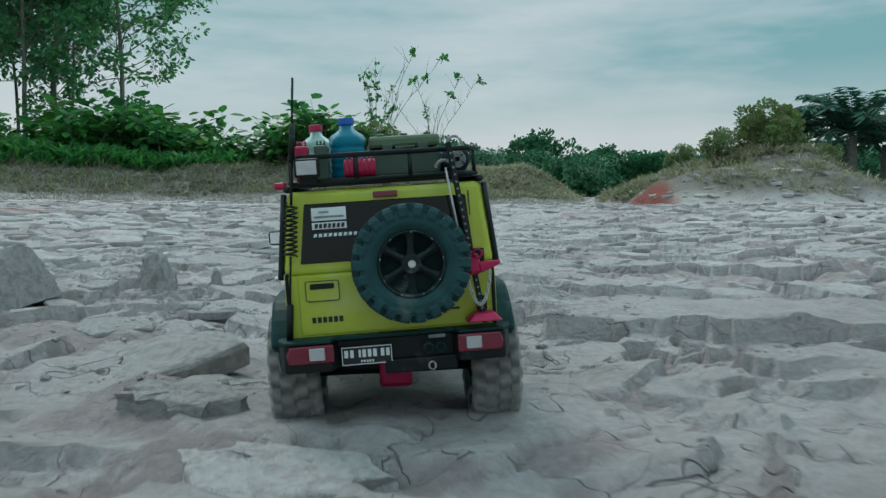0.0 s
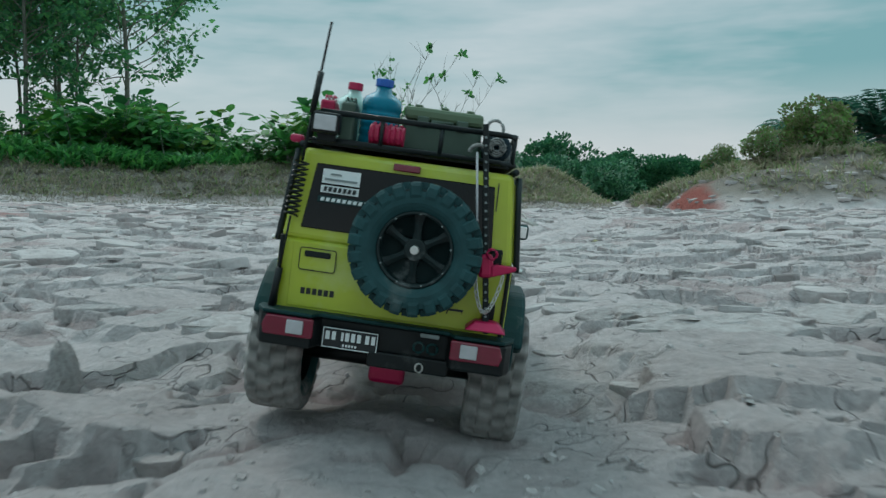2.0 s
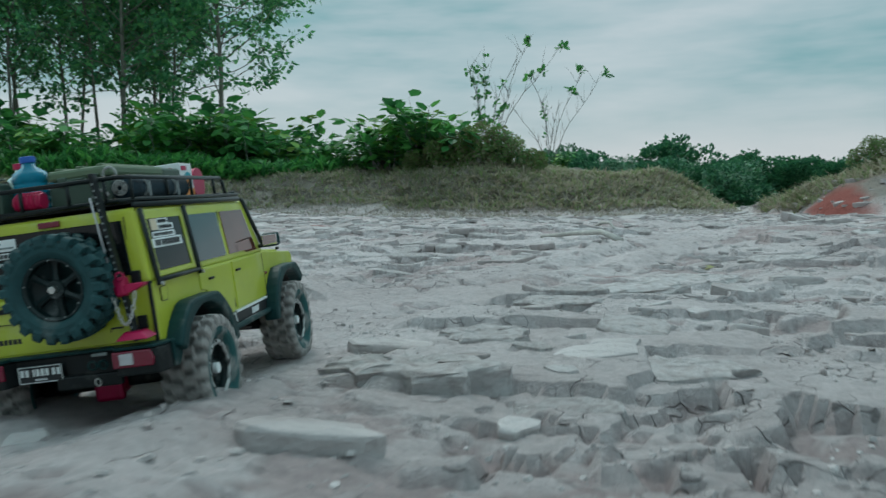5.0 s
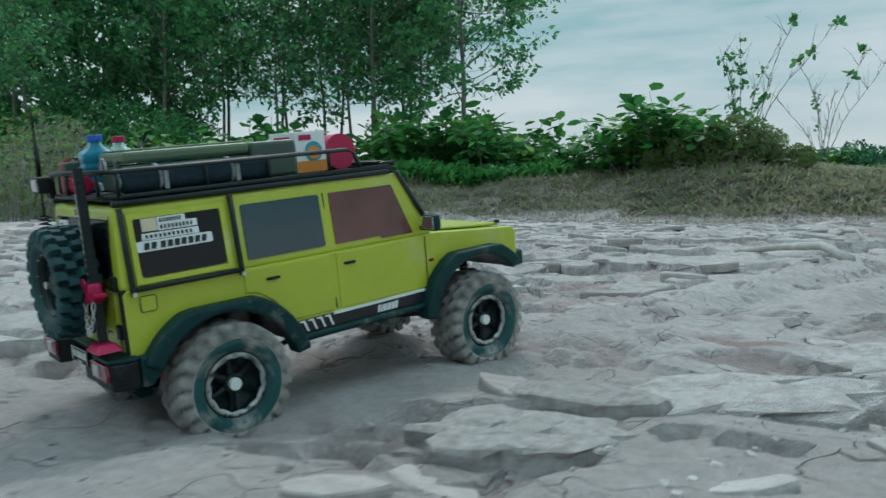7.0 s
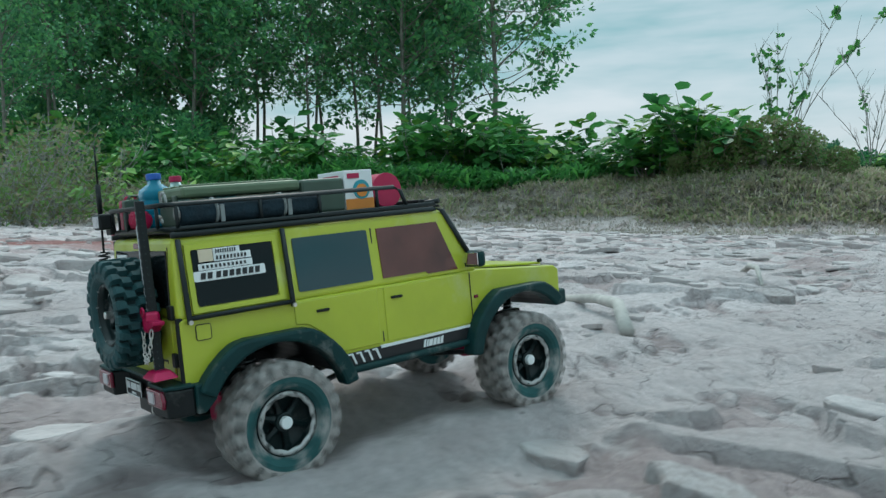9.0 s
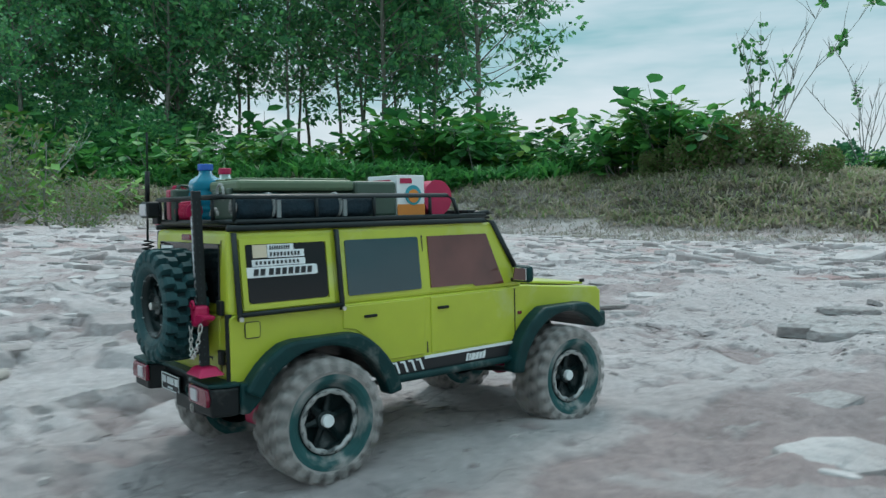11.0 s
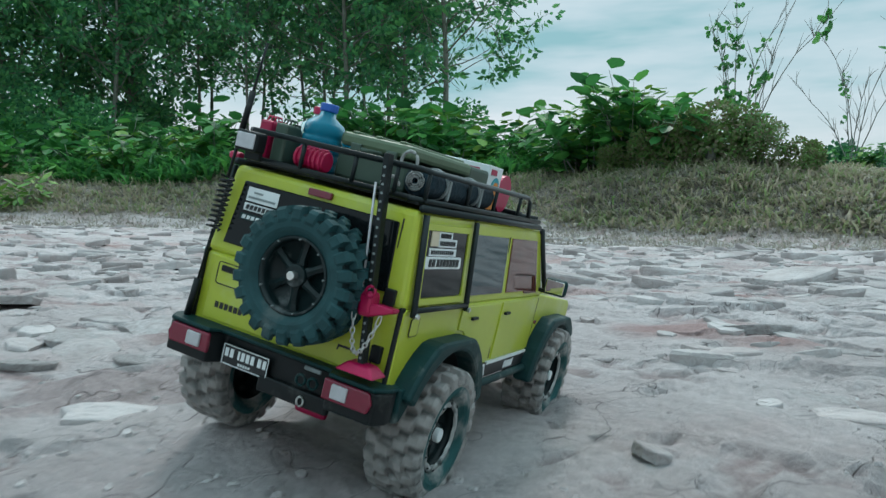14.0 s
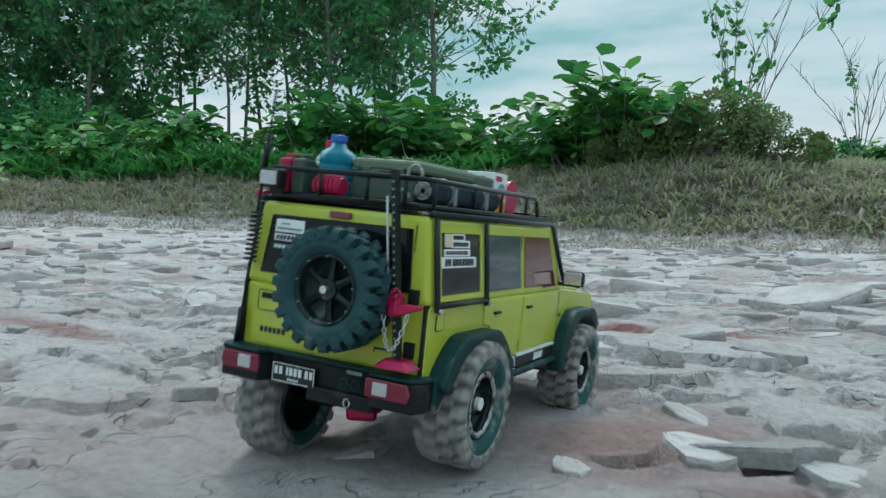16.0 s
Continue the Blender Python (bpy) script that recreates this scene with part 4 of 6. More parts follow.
def rounded(x0, z0, x1, z1, r, n=3, lean=0.0):
    """A rectangle with round corners; lean shifts its top to the first side."""
    pts = []
    for cx, cz, a in ((x1 - r, z0 + r, -90), (x1 - r, z1 - r, 0), (x0 + r, z1 - r, 90), (x0 + r, z0 + r, 180)):
        pts += arc_points(cx, cz, r, a, a + 90, n)
    return [(x + lean * (z - z0), z) for x, z in pts]


def ring_outline(x0, z0, x1, z1, w):
    return (x0, z0, x1, z1), (x0 + w, z0 + w, x1 - w, z1 - w)


def frame_on_side(x0, z0, x1, z1, w, mats, side, proud=0.003):
    """A window surround: four flat bars."""
    bm = bmesh.new()
    o = [(x0, z0), (x1, z0), (x1, z1), (x0, z1)]
    q = [(x0 + w, z0 + w), (x1 - w, z0 + w), (x1 - w, z1 - w), (x0 + w, z1 - w)]
    def ring(pts, p):
        return [bm.verts.new((side * (side_x(z) + p), y, z)) for y, z in pts]
    a, b, c, d = ring(o, proud), ring(q, proud), ring(o, -0.001), ring(q, -0.001)
    for i in range(4):
        j = (i + 1) % 4
        bm.faces.new((a[i], a[j], b[j], b[i]))
        bm.faces.new((a[i], a[j], c[j], c[i]))
        bm.faces.new((b[i], b[j], d[j], d[i]))
    bmesh.ops.recalc_face_normals(bm, faces=bm.faces)
    return to_mesh(bm, mats)


def tyre_mesh(radius, rim, half, lugs, mats):
    """One skin: bulged walls, and staggered tread blocks raised from the carcass that wrap over the shoulders."""
    prof = [(rim, -0.72, 1), (rim + 0.004, -0.92, 1), (rim + 0.30 * (radius - rim), -0.99, 1), (radius * 0.76, -1.0, 1), (radius * 0.79, -1.0, 0), (radius * 0.86, -0.96, 0), (radius * 0.885, -0.90, 0),
            (radius * 0.89, -0.56, 0), (radius * 0.89, -0.50, 0), (radius * 0.895, -0.08, 0)]
    prof = prof + [(r, -c, m) for r, c, m in prof[::-1]]
    step = 8
    sides = lugs * step
    verts, faces, ix = [], [], []
    for k in range(sides):
        a = 2 * math.pi * k / sides
        for r, c, m in prof:
            u = (k / step + (0.5 if c > 0 else 0.0) + 0.16 * abs(c)) % 1.0
            e = abs(c)
            up = 0.0
            if e >= 0.90 and r > radius * 0.775:
                up = 1.0 if u < 0.56 else 0.0
            elif 0.52 < e < 0.60:
                up = 1.0 if u < 0.56 else 0.0
            elif e <= 0.52:
                up = 1.0 if 0.30 < u < 0.86 else 0.0
            rr, cc = r, c
            if up and e < 0.95:
                rr = radius * (0.985 if e > 0.8 else 1.0)
            elif up:
                rr, cc = r + radius * (0.075 if r > radius * 0.82 else 0.02), c * 1.06
            verts.append((cc * half, rr * math.cos(a), rr * math.sin(a)))
    n = len(prof)
    for k in range(sides):
        j = (k + 1) % sides
        for i in range(n - 1):
            faces.append((k * n + i, k * n + i + 1, j * n + i + 1, j * n + i))
            tall = [Vector(verts[q]) for q in faces[-1]]
            # sunk faces between lugs take the third material, which has shade in its colour
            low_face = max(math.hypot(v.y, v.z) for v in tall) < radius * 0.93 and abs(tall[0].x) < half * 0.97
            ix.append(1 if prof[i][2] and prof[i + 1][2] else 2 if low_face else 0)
    return mesh_from("tyre", verts, faces, mats, False, ix)


def rim_mesh(r, half, mats, out=1):
    """The barrel of a dished wheel with its back plate, in one turned skin; its face looks towards +x times out."""
    prof = [(r, -half), (r, half * 0.9), (r * 0.93, half * 0.92), (r * 0.90, half * 0.5), (r * 0.90, half * 0.12), (r * 0.02, half * 0.10)]
    return lathe([(a, h * out) for a, h in prof], mats, "x", 32)


def spoke_mesh(r, half, mats, out=1):
    """One spoke: waisted, raised along its middle, dished towards the hub."""
    verts, faces = [], []
    for z, w, h in ((r * 0.20, r * 0.13, half * 0.58), (r * 0.45, r * 0.085, half * 0.50), (r * 0.72, r * 0.10, half * 0.42), (r * 0.92, r * 0.15, half * 0.44)):
        verts += [(out * half * 0.16, -w, z), (out * h * 0.8, -w, z), (out * h, 0, z), (out * h * 0.8, w, z), (out * half * 0.16, w, z)]
    for q in range(3):
        faces += [(q * 5 + i, q * 5 + (i + 1) % 5, q * 5 + 5 + (i + 1) % 5, q * 5 + 5 + i) for i in range(5)]
    faces += [tuple(range(5)), tuple(range(19, 14, -1))]
    return mesh_from("spoke", verts, faces, [mats])


def add_spokes(wheel, me, hub, half, out):
    for k in range(6):
        part("spoke", me, wheel, "", pose(0, 0, 0, 60 * k))
    part("hub", hub, wheel, "", pose(out * half * 0.42, 0, 0))


truck = tagged(new("model_truck"), "lime green radio-controlled off-road truck with loaded roof rack, dusty tyres", "model truck")
NONE = Matrix()


def lower_body():
    """The body below the belt, its wheel arches cut right through."""
    out = [(-0.078, 0.104)]
    out += arc_points(0.0, 0.062, 0.067, 142, 22, 12)
    out += [(0.0635, 0.087), (0.2365, 0.087)]
    out += arc_points(0.30, 0.062, 0.067, 158, 40, 12)
    out += [(0.366, 0.106), (0.372, 0.112), (0.3725, 0.143), (0.366, 0.148), (0.30, 0.1535), (0.252, 0.158), (-0.074, 0.1585), (-0.078, 0.156)]
    return prism(out, "x", -0.0868, 0.0868, LIME, 0.0022)


body = part("body", lower_body(), truck, "lime green painted body shell, slightly dusty")


def cabin():
    bm = bmesh.new()
    lo, hi = 0.1570, 0.2255
    ring0 = [(-0.0865, -0.078), (0.0865, -0.078), (0.0865, 0.249), (-0.0865, 0.249)]
    ring1 = [(-0.0790, -0.0738), (0.0790, -0.0738), (0.0790, 0.2145), (-0.0790, 0.2145)]
    a = [bm.verts.new((x, y, lo)) for x, y in ring0]
    b = [bm.verts.new((x, y, hi)) for x, y in ring1]
    bm.faces.new(a[::-1])
    bm.faces.new(b)
    for i in range(4):
        bm.faces.new((a[i], a[(i + 1) % 4], b[(i + 1) % 4], b[i]))
    bmesh.ops.recalc_face_normals(bm, faces=bm.faces)
    soften(bm, 0.0045, 3, 20)
    return to_mesh(bm, LIME)


part("cabin", cabin(), truck)
part("bonnet", prism([(0.256, 0.1585), (0.362, 0.1495), (0.362, 0.1525), (0.300, 0.1578), (0.256, 0.1618)], "x", -0.070, 0.070, LIME, 0.0012), truck)
part("windscreen", prism([(0.2465, 0.1640), (0.2480, 0.1640), (0.2200, 0.2190), (0.2185, 0.2190)], "x", -0.070, 0.070, GLASS), truck)
part("belt_moulding", block((0.1752, 0.30, 0.0022), LIME, 0.001, (0, 0.085, 0.1566)), body)

for s in (1, -1):
    # rear quarter window with its black tube surround and printed stickers
    w = part("quarter_window", on_side(rounded(-0.060, 0.1665, 0.0135, 0.2145, 0.003), DARK_GLASS, s, 0.0012), truck, "dark tinted side window with white printed stickers")
    part("window_surround", frame_on_side(-0.0655, 0.1615, 0.0185, 0.2185, 0.0045, LIME, s, 0.0022), w)
    if s > 0:
        def wide(pts):
            return [(-0.0285 + (y + 0.0275) * 1.2, z) for y, z in pts]
        part("sticker", on_side(wide([(-0.049, 0.203), (-0.049, 0.2135), (-0.0385, 0.2135), (-0.0385, 0.203)]), CREAM, s, 0.0019), w, "cream square sticker")
        part("sticker", on_side(wide([(-0.038, 0.2025), (-0.010, 0.2025), (-0.010, 0.2085), (-0.018, 0.2085), (-0.018, 0.2135), (-0.038, 0.2135)]), WHITE, s, 0.0018), w, "white sticker with dark lettering")
        for z, y0, y1 in ((0.2108, -0.0365, -0.0205), (0.2054, -0.0365, -0.0125)):
            for k in range(9):
                p0, p1 = y0 + (y1 - y0) * k / 9, y0 + (y1 - y0) * (k + 0.5) / 9
                part("print_bar", on_side(wide([(p0, z - 0.0016), (p1, z - 0.0016), (p1 + 0.0003, z + 0.0016), (p0 + 0.0003, z + 0.0016)]), INK, s, 0.0024), w)
        part("sticker", on_side(wide([(-0.050, 0.1960), (-0.0095, 0.1960), (-0.0095, 0.2015), (-0.050, 0.2015)]), WHITE, s, 0.0018), w, "white sticker strip")
        for k in range(11):
            p0 = -0.0475 + 0.0345 * k / 11
            part("print_bar", on_side(wide([(p0, 0.1974), (p0 + 0.0015, 0.1974), (p0 + 0.0015, 0.2002), (p0, 0.2002)]), INK, s, 0.0024), w)
        part("sticker", on_side(wide(rounded(-0.0545, 0.1870, -0.0005, 0.1955, 0.0015)), WHITE, s, 0.0022), w, "white sticker strip with black lettering")
        for k in range(9):
            p0 = -0.0495 + 0.0445 * k / 9 + (0.0014 if k > 1 else 0)
            part("print_bar", on_side(wide([(p0 - 0.0004, 0.1886), (p0 + 0.0030, 0.1886), (p0 + 0.0038, 0.1940), (p0 + 0.0004, 0.1940)]), INK, s, 0.0028), w)
    # middle and front doors
    for y0, y1, nm, gl in ((0.0330, 0.1165, "rear_door", GLASS), (0.1245, 0.2330, "front_door", BROWN_GLASS)):
        front = nm == "front_door"
        outline = [(y0, 0.1030), (y1, 0.1030), (y1, 0.1562), (y0, 0.1562)]
        if not front:
            outline = [(0.0660, 0.1030), (y1, 0.1030), (y1, 0.1562), (y0 - 0.006, 0.1562), (y0 - 0.006, 0.137), (0.0400, 0.1345), (0.0560, 0.1230)]
        d = part(nm, on_side(outline, LIME, s, 0.0012, 0.001, 0.0006), truck)
        if front:
            g = [(y0 + 0.002, 0.1650), (0.1790, 0.1650), (0.1820, 0.1625), (0.2210, 0.1625), (0.2020, 0.2140), (y0 + 0.002, 0.2140)]
        else:
            g = rounded(y0 + 0.001, 0.1650, y1 - 0.0015, 0.2140, 0.002)
        part("door_window", on_side(g, gl, s, 0.0008), d, "brown-tinted glass" if front else "blue-black tinted glass")
        hy = y0 + (0.014 if front else 0.022)
        part("door_handle", block((0.003, 0.013, 0.0026), BLACK, 0.0008, (s * 0.0890, hy, 0.1455)), d, "small black handle")
    part("door_gap", on_side([(0.1195, 0.104), (0.1207, 0.104), (0.1207, 0.2150), (0.1195, 0.2150)], INK, s, 0.0006), body)
    part("door_gap", on_side([(0.2352, 0.104), (0.2362, 0.104), (0.2362, 0.1560), (0.2352, 0.1560)], INK, s, 0.0006), body)
    if s > 0:
        ff = rounded(-0.0650, 0.1390, -0.0520, 0.1520, 0.002)
        part("filler_flap", on_side(ff, LIME, s, 0.0010, 0.001, 0.0004), body)
        part("flap_gap", pipe([(side_x(z) + 0.0006, y, z) for y, z in ff], 0.0005, INK, 4, True), body)
    part("side_marker", block((0.002, 0.0055, 0.0035), LAMP_RED, 0.0006, (s * 0.0872, 0.2425, 0.1300)), body, "small amber-red marker lamp")
    # sill panel with its white stripe and bars
    sill = part("sill_panel", on_side([(0.0600, 0.0872), (0.2370, 0.0872), (0.2370, 0.1010), (0.0680, 0.1000)], INK, s, 0.0016), truck, "black sill panel with white stripe and bars")
    part("stripe", on_side([(0.1150, 0.0985), (0.2365, 0.0992), (0.2365, 0.1018), (0.1150, 0.1012)], WHITE, s, 0.0022), sill, "white stripe")
    for k in range(5):
        y = 0.0720 + 0.0092 * k
        part("stripe_bar", on_side([(y + 0.003, 0.0890), (y + 0.0052, 0.0890), (y + 0.0012, 0.0998), (y - 0.0045, 0.0998), (y - 0.004, 0.0982), (y - 0.0006, 0.0982)], WHITE, s, 0.0022), sill)
    for k, (a, b) in enumerate(((0, .0026), (.0038, .0056), (.0066, .0112), (.0122, .0160), (.0170, .0206), (.0216, .0250))):
        y = 0.1660
        part("mark_bar", on_side([(y + a, 0.0895), (y + b, 0.0895), (y + b + 0.0016, 0.0962 + (0.001 if k in (0, 5) else 0)), (y + a + 0.0016, 0.0962)], WHITE, s, 0.0022), sill)
    part("side_step", pipe([(s * 0.0875, 0.0660, 0.0850), (s * 0.0915, 0.0780, 0.0845), (s * 0.0915, 0.2220, 0.0845), (s * 0.0860, 0.2360, 0.0850)], 0.0036, TRIM), truck, "scratched dark green tube step")
    # arch flares
    for cy, a0, a1, nm in ((0.0, 12, 152, "rear_flare"), (0.30, 40, 172, "front_flare")):
        inner = arc_points(cy, 0.060, 0.0665, a0, a1, 16)
        outer = [(cy + (y - cy) * 1.0, z) for y, z in arc_points(cy, 0.060, 0.0815, a1, a0, 16)]
        outer = [(y, min(z, 0.1345)) for y, z in outer]
        part(nm, prism(inner + outer, "x", *sorted((s * 0.0845, s * 0.1030)), TRIM, 0.003), truck, "dark green-black plastic arch flare with scuffs")
    # black tube cage
    for y, nm in ((-0.0700, "cage_tube"), (0.0250, "cage_tube")):
        part(nm, pipe([(s * (side_x(z) + 0.0032), y, z) for z in (0.1540, 0.1575, 0.190, 0.2240)], 0.0024, PAINTED_TUBE), truck)
        part("bolt", drum(0.0019, 0.002, STEEL, "x", 10), truck, "bright bolt head", pose(s * 0.0935, y - 0.0005, 0.1555))
    part("cage_tube", pipe([(s * (side_x(0.1580) + 0.0034), y, 0.1585) for y in (-0.0700, 0.0250)], 0.0021, PAINTED_TUBE), truck)
    part("cage_tube", pipe([(s * 0.0795, -0.0740, 0.2275), (s * 0.0800, 0.20, 0.2275), (s * 0.0802, 0.2120, 0.2255), (s * 0.0880, 0.2440, 0.1660)], 0.0026, PAINTED_TUBE), truck)
    # mirrors
    mir = part("mirror", block((0.0235, 0.010, 0.0175), TRIM, 0.0042, (s * (0.1030 if s > 0 else 0.1240), 0.2330, 0.1720)), truck, "dark green door mirror")
    part("mirror_glass", block((0.0190, 0.001, 0.0130), MIRROR, 0.0004, (s * (0.1030 if s > 0 else 0.1240), 0.2277, 0.1720)), mir, "bright mirror glass")
    part("mirror_arm", block((0.020 if s > 0 else 0.036, 0.004, 0.004), BLACK, 0.001, (s * (0.0920 if s > 0 else 0.1000), 0.2340, 0.1650)), mir)
    part("bonnet_catch", block((0.004, 0.006, 0.004), BLACK, 0.001, (s * 0.0720, 0.3580, 0.1545)), body)

# ---- tailgate ----
part("tailgate_window", on_rear([(-0.0725, 0.1665), (0.0700, 0.1665), (0.0660, 0.2150), (-0.0665, 0.2150)], DARK_GLASS, 0.0012, 0.001, 0.0006), truck, "black glazed tailgate window with stickers")
part("tailgate", on_rear([(-0.0760, 0.1075), (0.0690, 0.1075), (0.0690, 0.1560), (-0.0760, 0.1560)], LIME, 0.0010, 0.001, 0.0006), truck)
part("tailgate_gap", on_rear([(0.0700, 0.1075), (0.0710, 0.1075), (0.0690, 0.2180), (0.0680, 0.2180)], INK, 0.0005), body)
hr = part("handle_recess", on_rear(rounded(-0.0700, 0.1355, -0.0430, 0.1520, 0.002), LIME, 0.0018, 0.001, 0.0005), truck)
part("handle", on_rear(rounded(-0.0665, 0.1455, -0.0470, 0.1500, 0.001), BLACK, 0.0030, 0.001, 0.0004), hr, "black tailgate handle")
part("recess_edge", pipe([(x, rear_y(z) - 0.0019, z) for x, z in rounded(-0.0700, 0.1355, -0.0430, 0.1520, 0.002)], 0.0004, INK, 4, True), hr)
part("stop_lamp", block((0.0200, 0.003, 0.0052), LAMP_RED, 0.0008, (0, -0.0755, 0.2195)), truck, "red stop lamp")
for k in range(6):
    part("mark_bar", on_rear([(-0.0665 + 0.0044 * k, 0.1175), (-0.0633 + 0.0044 * k, 0.1175), (-0.0633 + 0.0044 * k, 0.1222), (-0.0665 + 0.0044 * k, 0.1222)], INK, 0.0014), truck)
part("mark_bar", on_rear([(0.0430, 0.1180), (0.0440, 0.1180), (0.0445, 0.1205), (0.0540, 0.1205), (0.0545, 0.1190), (0.0555, 0.1222), (0.0435, 0.1222)], INK, 0.0014), truck)
for z0, z1, x0, x1, mat, bars in ((0.2010, 0.2115, -0.0610, -0.0330, WHITE, 0), (0.1940, 0.1995, -0.0612, -0.0330, WHITE, 7), (0.1868, 0.1915, -0.0625, -0.0230, TRIM, 9)):
    st = part("sticker", on_rear([(x0, z0), (x1, z0), (x1, z1), (x0, z1)], mat, 0.0018), truck, "white rectangular window sticker" if mat is WHITE else "dark lettered sticker strip")
    for k in range(bars):
        a = x0 + 0.002 + (x1 - x0 - 0.003) * k / bars
        b = a + (x1 - x0) / bars * 0.6
        part("print_bar", on_rear([(a, z0 + 0.001), (b, z0 + 0.001), (b + 0.0006, z1 - 0.001), (a + 0.0006, z1 - 0.001)], INK if mat is WHITE else WHITE, 0.0024), st)
    if not bars:
        part("print_bar", on_rear([(x0 + 0.002, z0 + 0.0022), (x1 - 0.002, z0 + 0.0022), (x1 - 0.002, z0 + 0.0038), (x0 + 0.002, z0 + 0.0038)], STRAP, 0.0024), st)
        part("print_bar", on_rear([(x0 + 0.006, z0 + 0.0062), (x0 + 0.014, z0 + 0.0062), (x0 + 0.014, z0 + 0.0076), (x0 + 0.006, z0 + 0.0076)], STRAP, 0.0024), st)
for z in (0.1640, 0.1240):
    part("hinge", block((0.0085, 0.004, 0.012), BLACK, 0.001, (0.0740, -0.0795, z)), truck, "black tailgate hinge")
for s in (1, -1):
    part("corner_trim", block((0.003, 0.006, 0.055), BLACK, 0.001, (s * 0.0845, -0.0775, 0.1320)), truck)

# spare wheel
spare = part("spare_wheel", rim_mesh(0.0270, 0.015, GUNMETAL, -1), truck, "dark six-spoke spare wheel", pose(0.0163, -0.1000, 0.1640, 0, 0, 90))
add_spokes(spare, spoke_mesh(0.0270, 0.015, GUNMETAL, -1), drum(0.0080, 0.0075, GUNMETAL, "x", 20, 0.001), 0.015, -1)
part("tyre", tyre_mesh(0.0475, 0.0265, 0.0170, 22, [RUBBER, RUBBER, RUBBER_GAP_SHADE]), spare, "dark green-black knobbly tyre")
part("hub_nut", drum(0.0032, 0.006, STEEL, "x", 12, 0.0006), spare, "bright hub nut", pose(-0.0125, 0, 0))
for k in range(9):
    a = 2 * math.pi * (k + 0.3) / 9
    part("bolt", drum(0.0007, 0.002, STRAP, "x", 6), spare, "", pose(-0.0140, 0.0252 * math.cos(a), 0.0252 * math.sin(a)))
part("spare_mount", drum(0.014, 0.012, BLACK, "y", 18), truck, "", pose(0.0163, -0.0840, 0.1640))

# rear bumper with lamps and plate
bumper = part("rear_bumper", prism([(-0.0940, -0.0740), (-0.0945, -0.0830), (-0.0890, -0.0960), (-0.0520, -0.0965), (-0.0470, -0.0820), (0.0470, -0.0820), (0.0520, -0.0965), (0.0890, -0.0960), (0.0945, -0.0830), (0.0940, -0.0740)], "z", 0.0800, 0.1030, BLACK, 0.002), truck, "black plastic bumper with scuffs")
part("bumper_top", prism([(-0.0950, -0.0740), (-0.0950, -0.0850), (-0.0880, -0.0975), (-0.0520, -0.0975), (-0.0480, -0.0880), (0.0480, -0.0880), (0.0520, -0.0975), (0.0880, -0.0975), (0.0950, -0.0850), (0.0950, -0.0740)], "z", 0.1032, 0.1062, TRIM, 0.001), bumper)
for s in (1, -1):
    lamp = part("tail_lamp", prism([(s * 0.0500, 0.0880), (s * 0.0860, 0.0880), (s * 0.0880, 0.0945), (s * 0.0850, 0.1025), (s * 0.0500, 0.1025)], "y", -0.0990, -0.0955, LAMP_RED, 0.0012), bumper, "red tail lamp with white lens")
    part("lens", block((0.0125, 0.0025, 0.0100), LAMP_WHITE, 0.0008, (s * 0.0633, -0.0992, 0.0955)), lamp, "white lens")
    part("bumper_side", prism([(-0.0740, 0.0800), (-0.0740, 0.1050), (-0.0500, 0.1050), (-0.0560, 0.0900), (-0.0660, 0.0800)], "x", *sorted((s * 0.0800, s * 0.0965)), TRIM, 0.002), bumper)
plate = part("number_plate", block((0.0410, 0.0016, 0.0150), INK, 0.0005, (-0.0240, -0.0855, 0.0893)), bumper, "black number plate with white rim")
for x, z, w, h in ((-0.0240, 0.0964, 0.0405, 0.0006), (-0.0240, 0.0822, 0.0405, 0.0006), (-0.0441, 0.0893, 0.0006, 0.0146), (-0.0039, 0.0893, 0.0006, 0.0146)):
    part("plate_rim", block((w, 0.0006, h), WHITE, 0, (x, -0.0866, z)), plate)
for x, w in ((-0.0408, 0.0038), (-0.0362, 0.0036), (-0.0298, 0.0022), (-0.0262, 0.0036), (-0.0218, 0.0036), (-0.0174, 0.0036), (-0.0112, 0.0036), (-0.0068, 0.0034)):
    part("plate_bar", block((w * 0.8, 0.0006, 0.0062), WHITE, 0, (x, -0.0867, 0.0910)), plate)
for k in range(5):
    part("plate_bar", block((0.0014, 0.0006, 0.0018), WHITE, 0, (-0.0285 + 0.0023 * k, -0.0867, 0.0846)), plate)
part("tow_hook", pipe([(0.0270 + 0.0038 * math.cos(a), -0.0900, 0.0920 + 0.0038 * math.sin(a)) for a in np.linspace(0, 2 * math.pi, 14)[:-1]], 0.0011, TRIM, 6, True), bumper, "dark tow shackle")
part("tow_hook", pipe([(0.0370 + 0.0038 * math.cos(a), -0.0900, 0.0920 + 0.0038 * math.sin(a)) for a in np.linspace(0, 2 * math.pi, 14)[:-1]], 0.0011, TRIM, 6, True), bumper, "dark tow shackle")
part("tow_ring", pipe([(0.0290 + 0.0028 * math.cos(a), -0.0880, 0.0765 + 0.0034 * math.sin(a)) for a in np.linspace(0, 2 * math.pi, 12)[:-1]], 0.0008, STEEL, 6, True), bumper, "small bright ring")
part("licence_lamp", block((0.014, 0.002, 0.003), STRAP, 0.0008, (0.0340, -0.0885, 0.1010)), bumper)
part("hitch_plate", block((0.060, 0.006, 0.012), BLACK, 0.0015, (0.0200, -0.0840, 0.0780)), bumper)

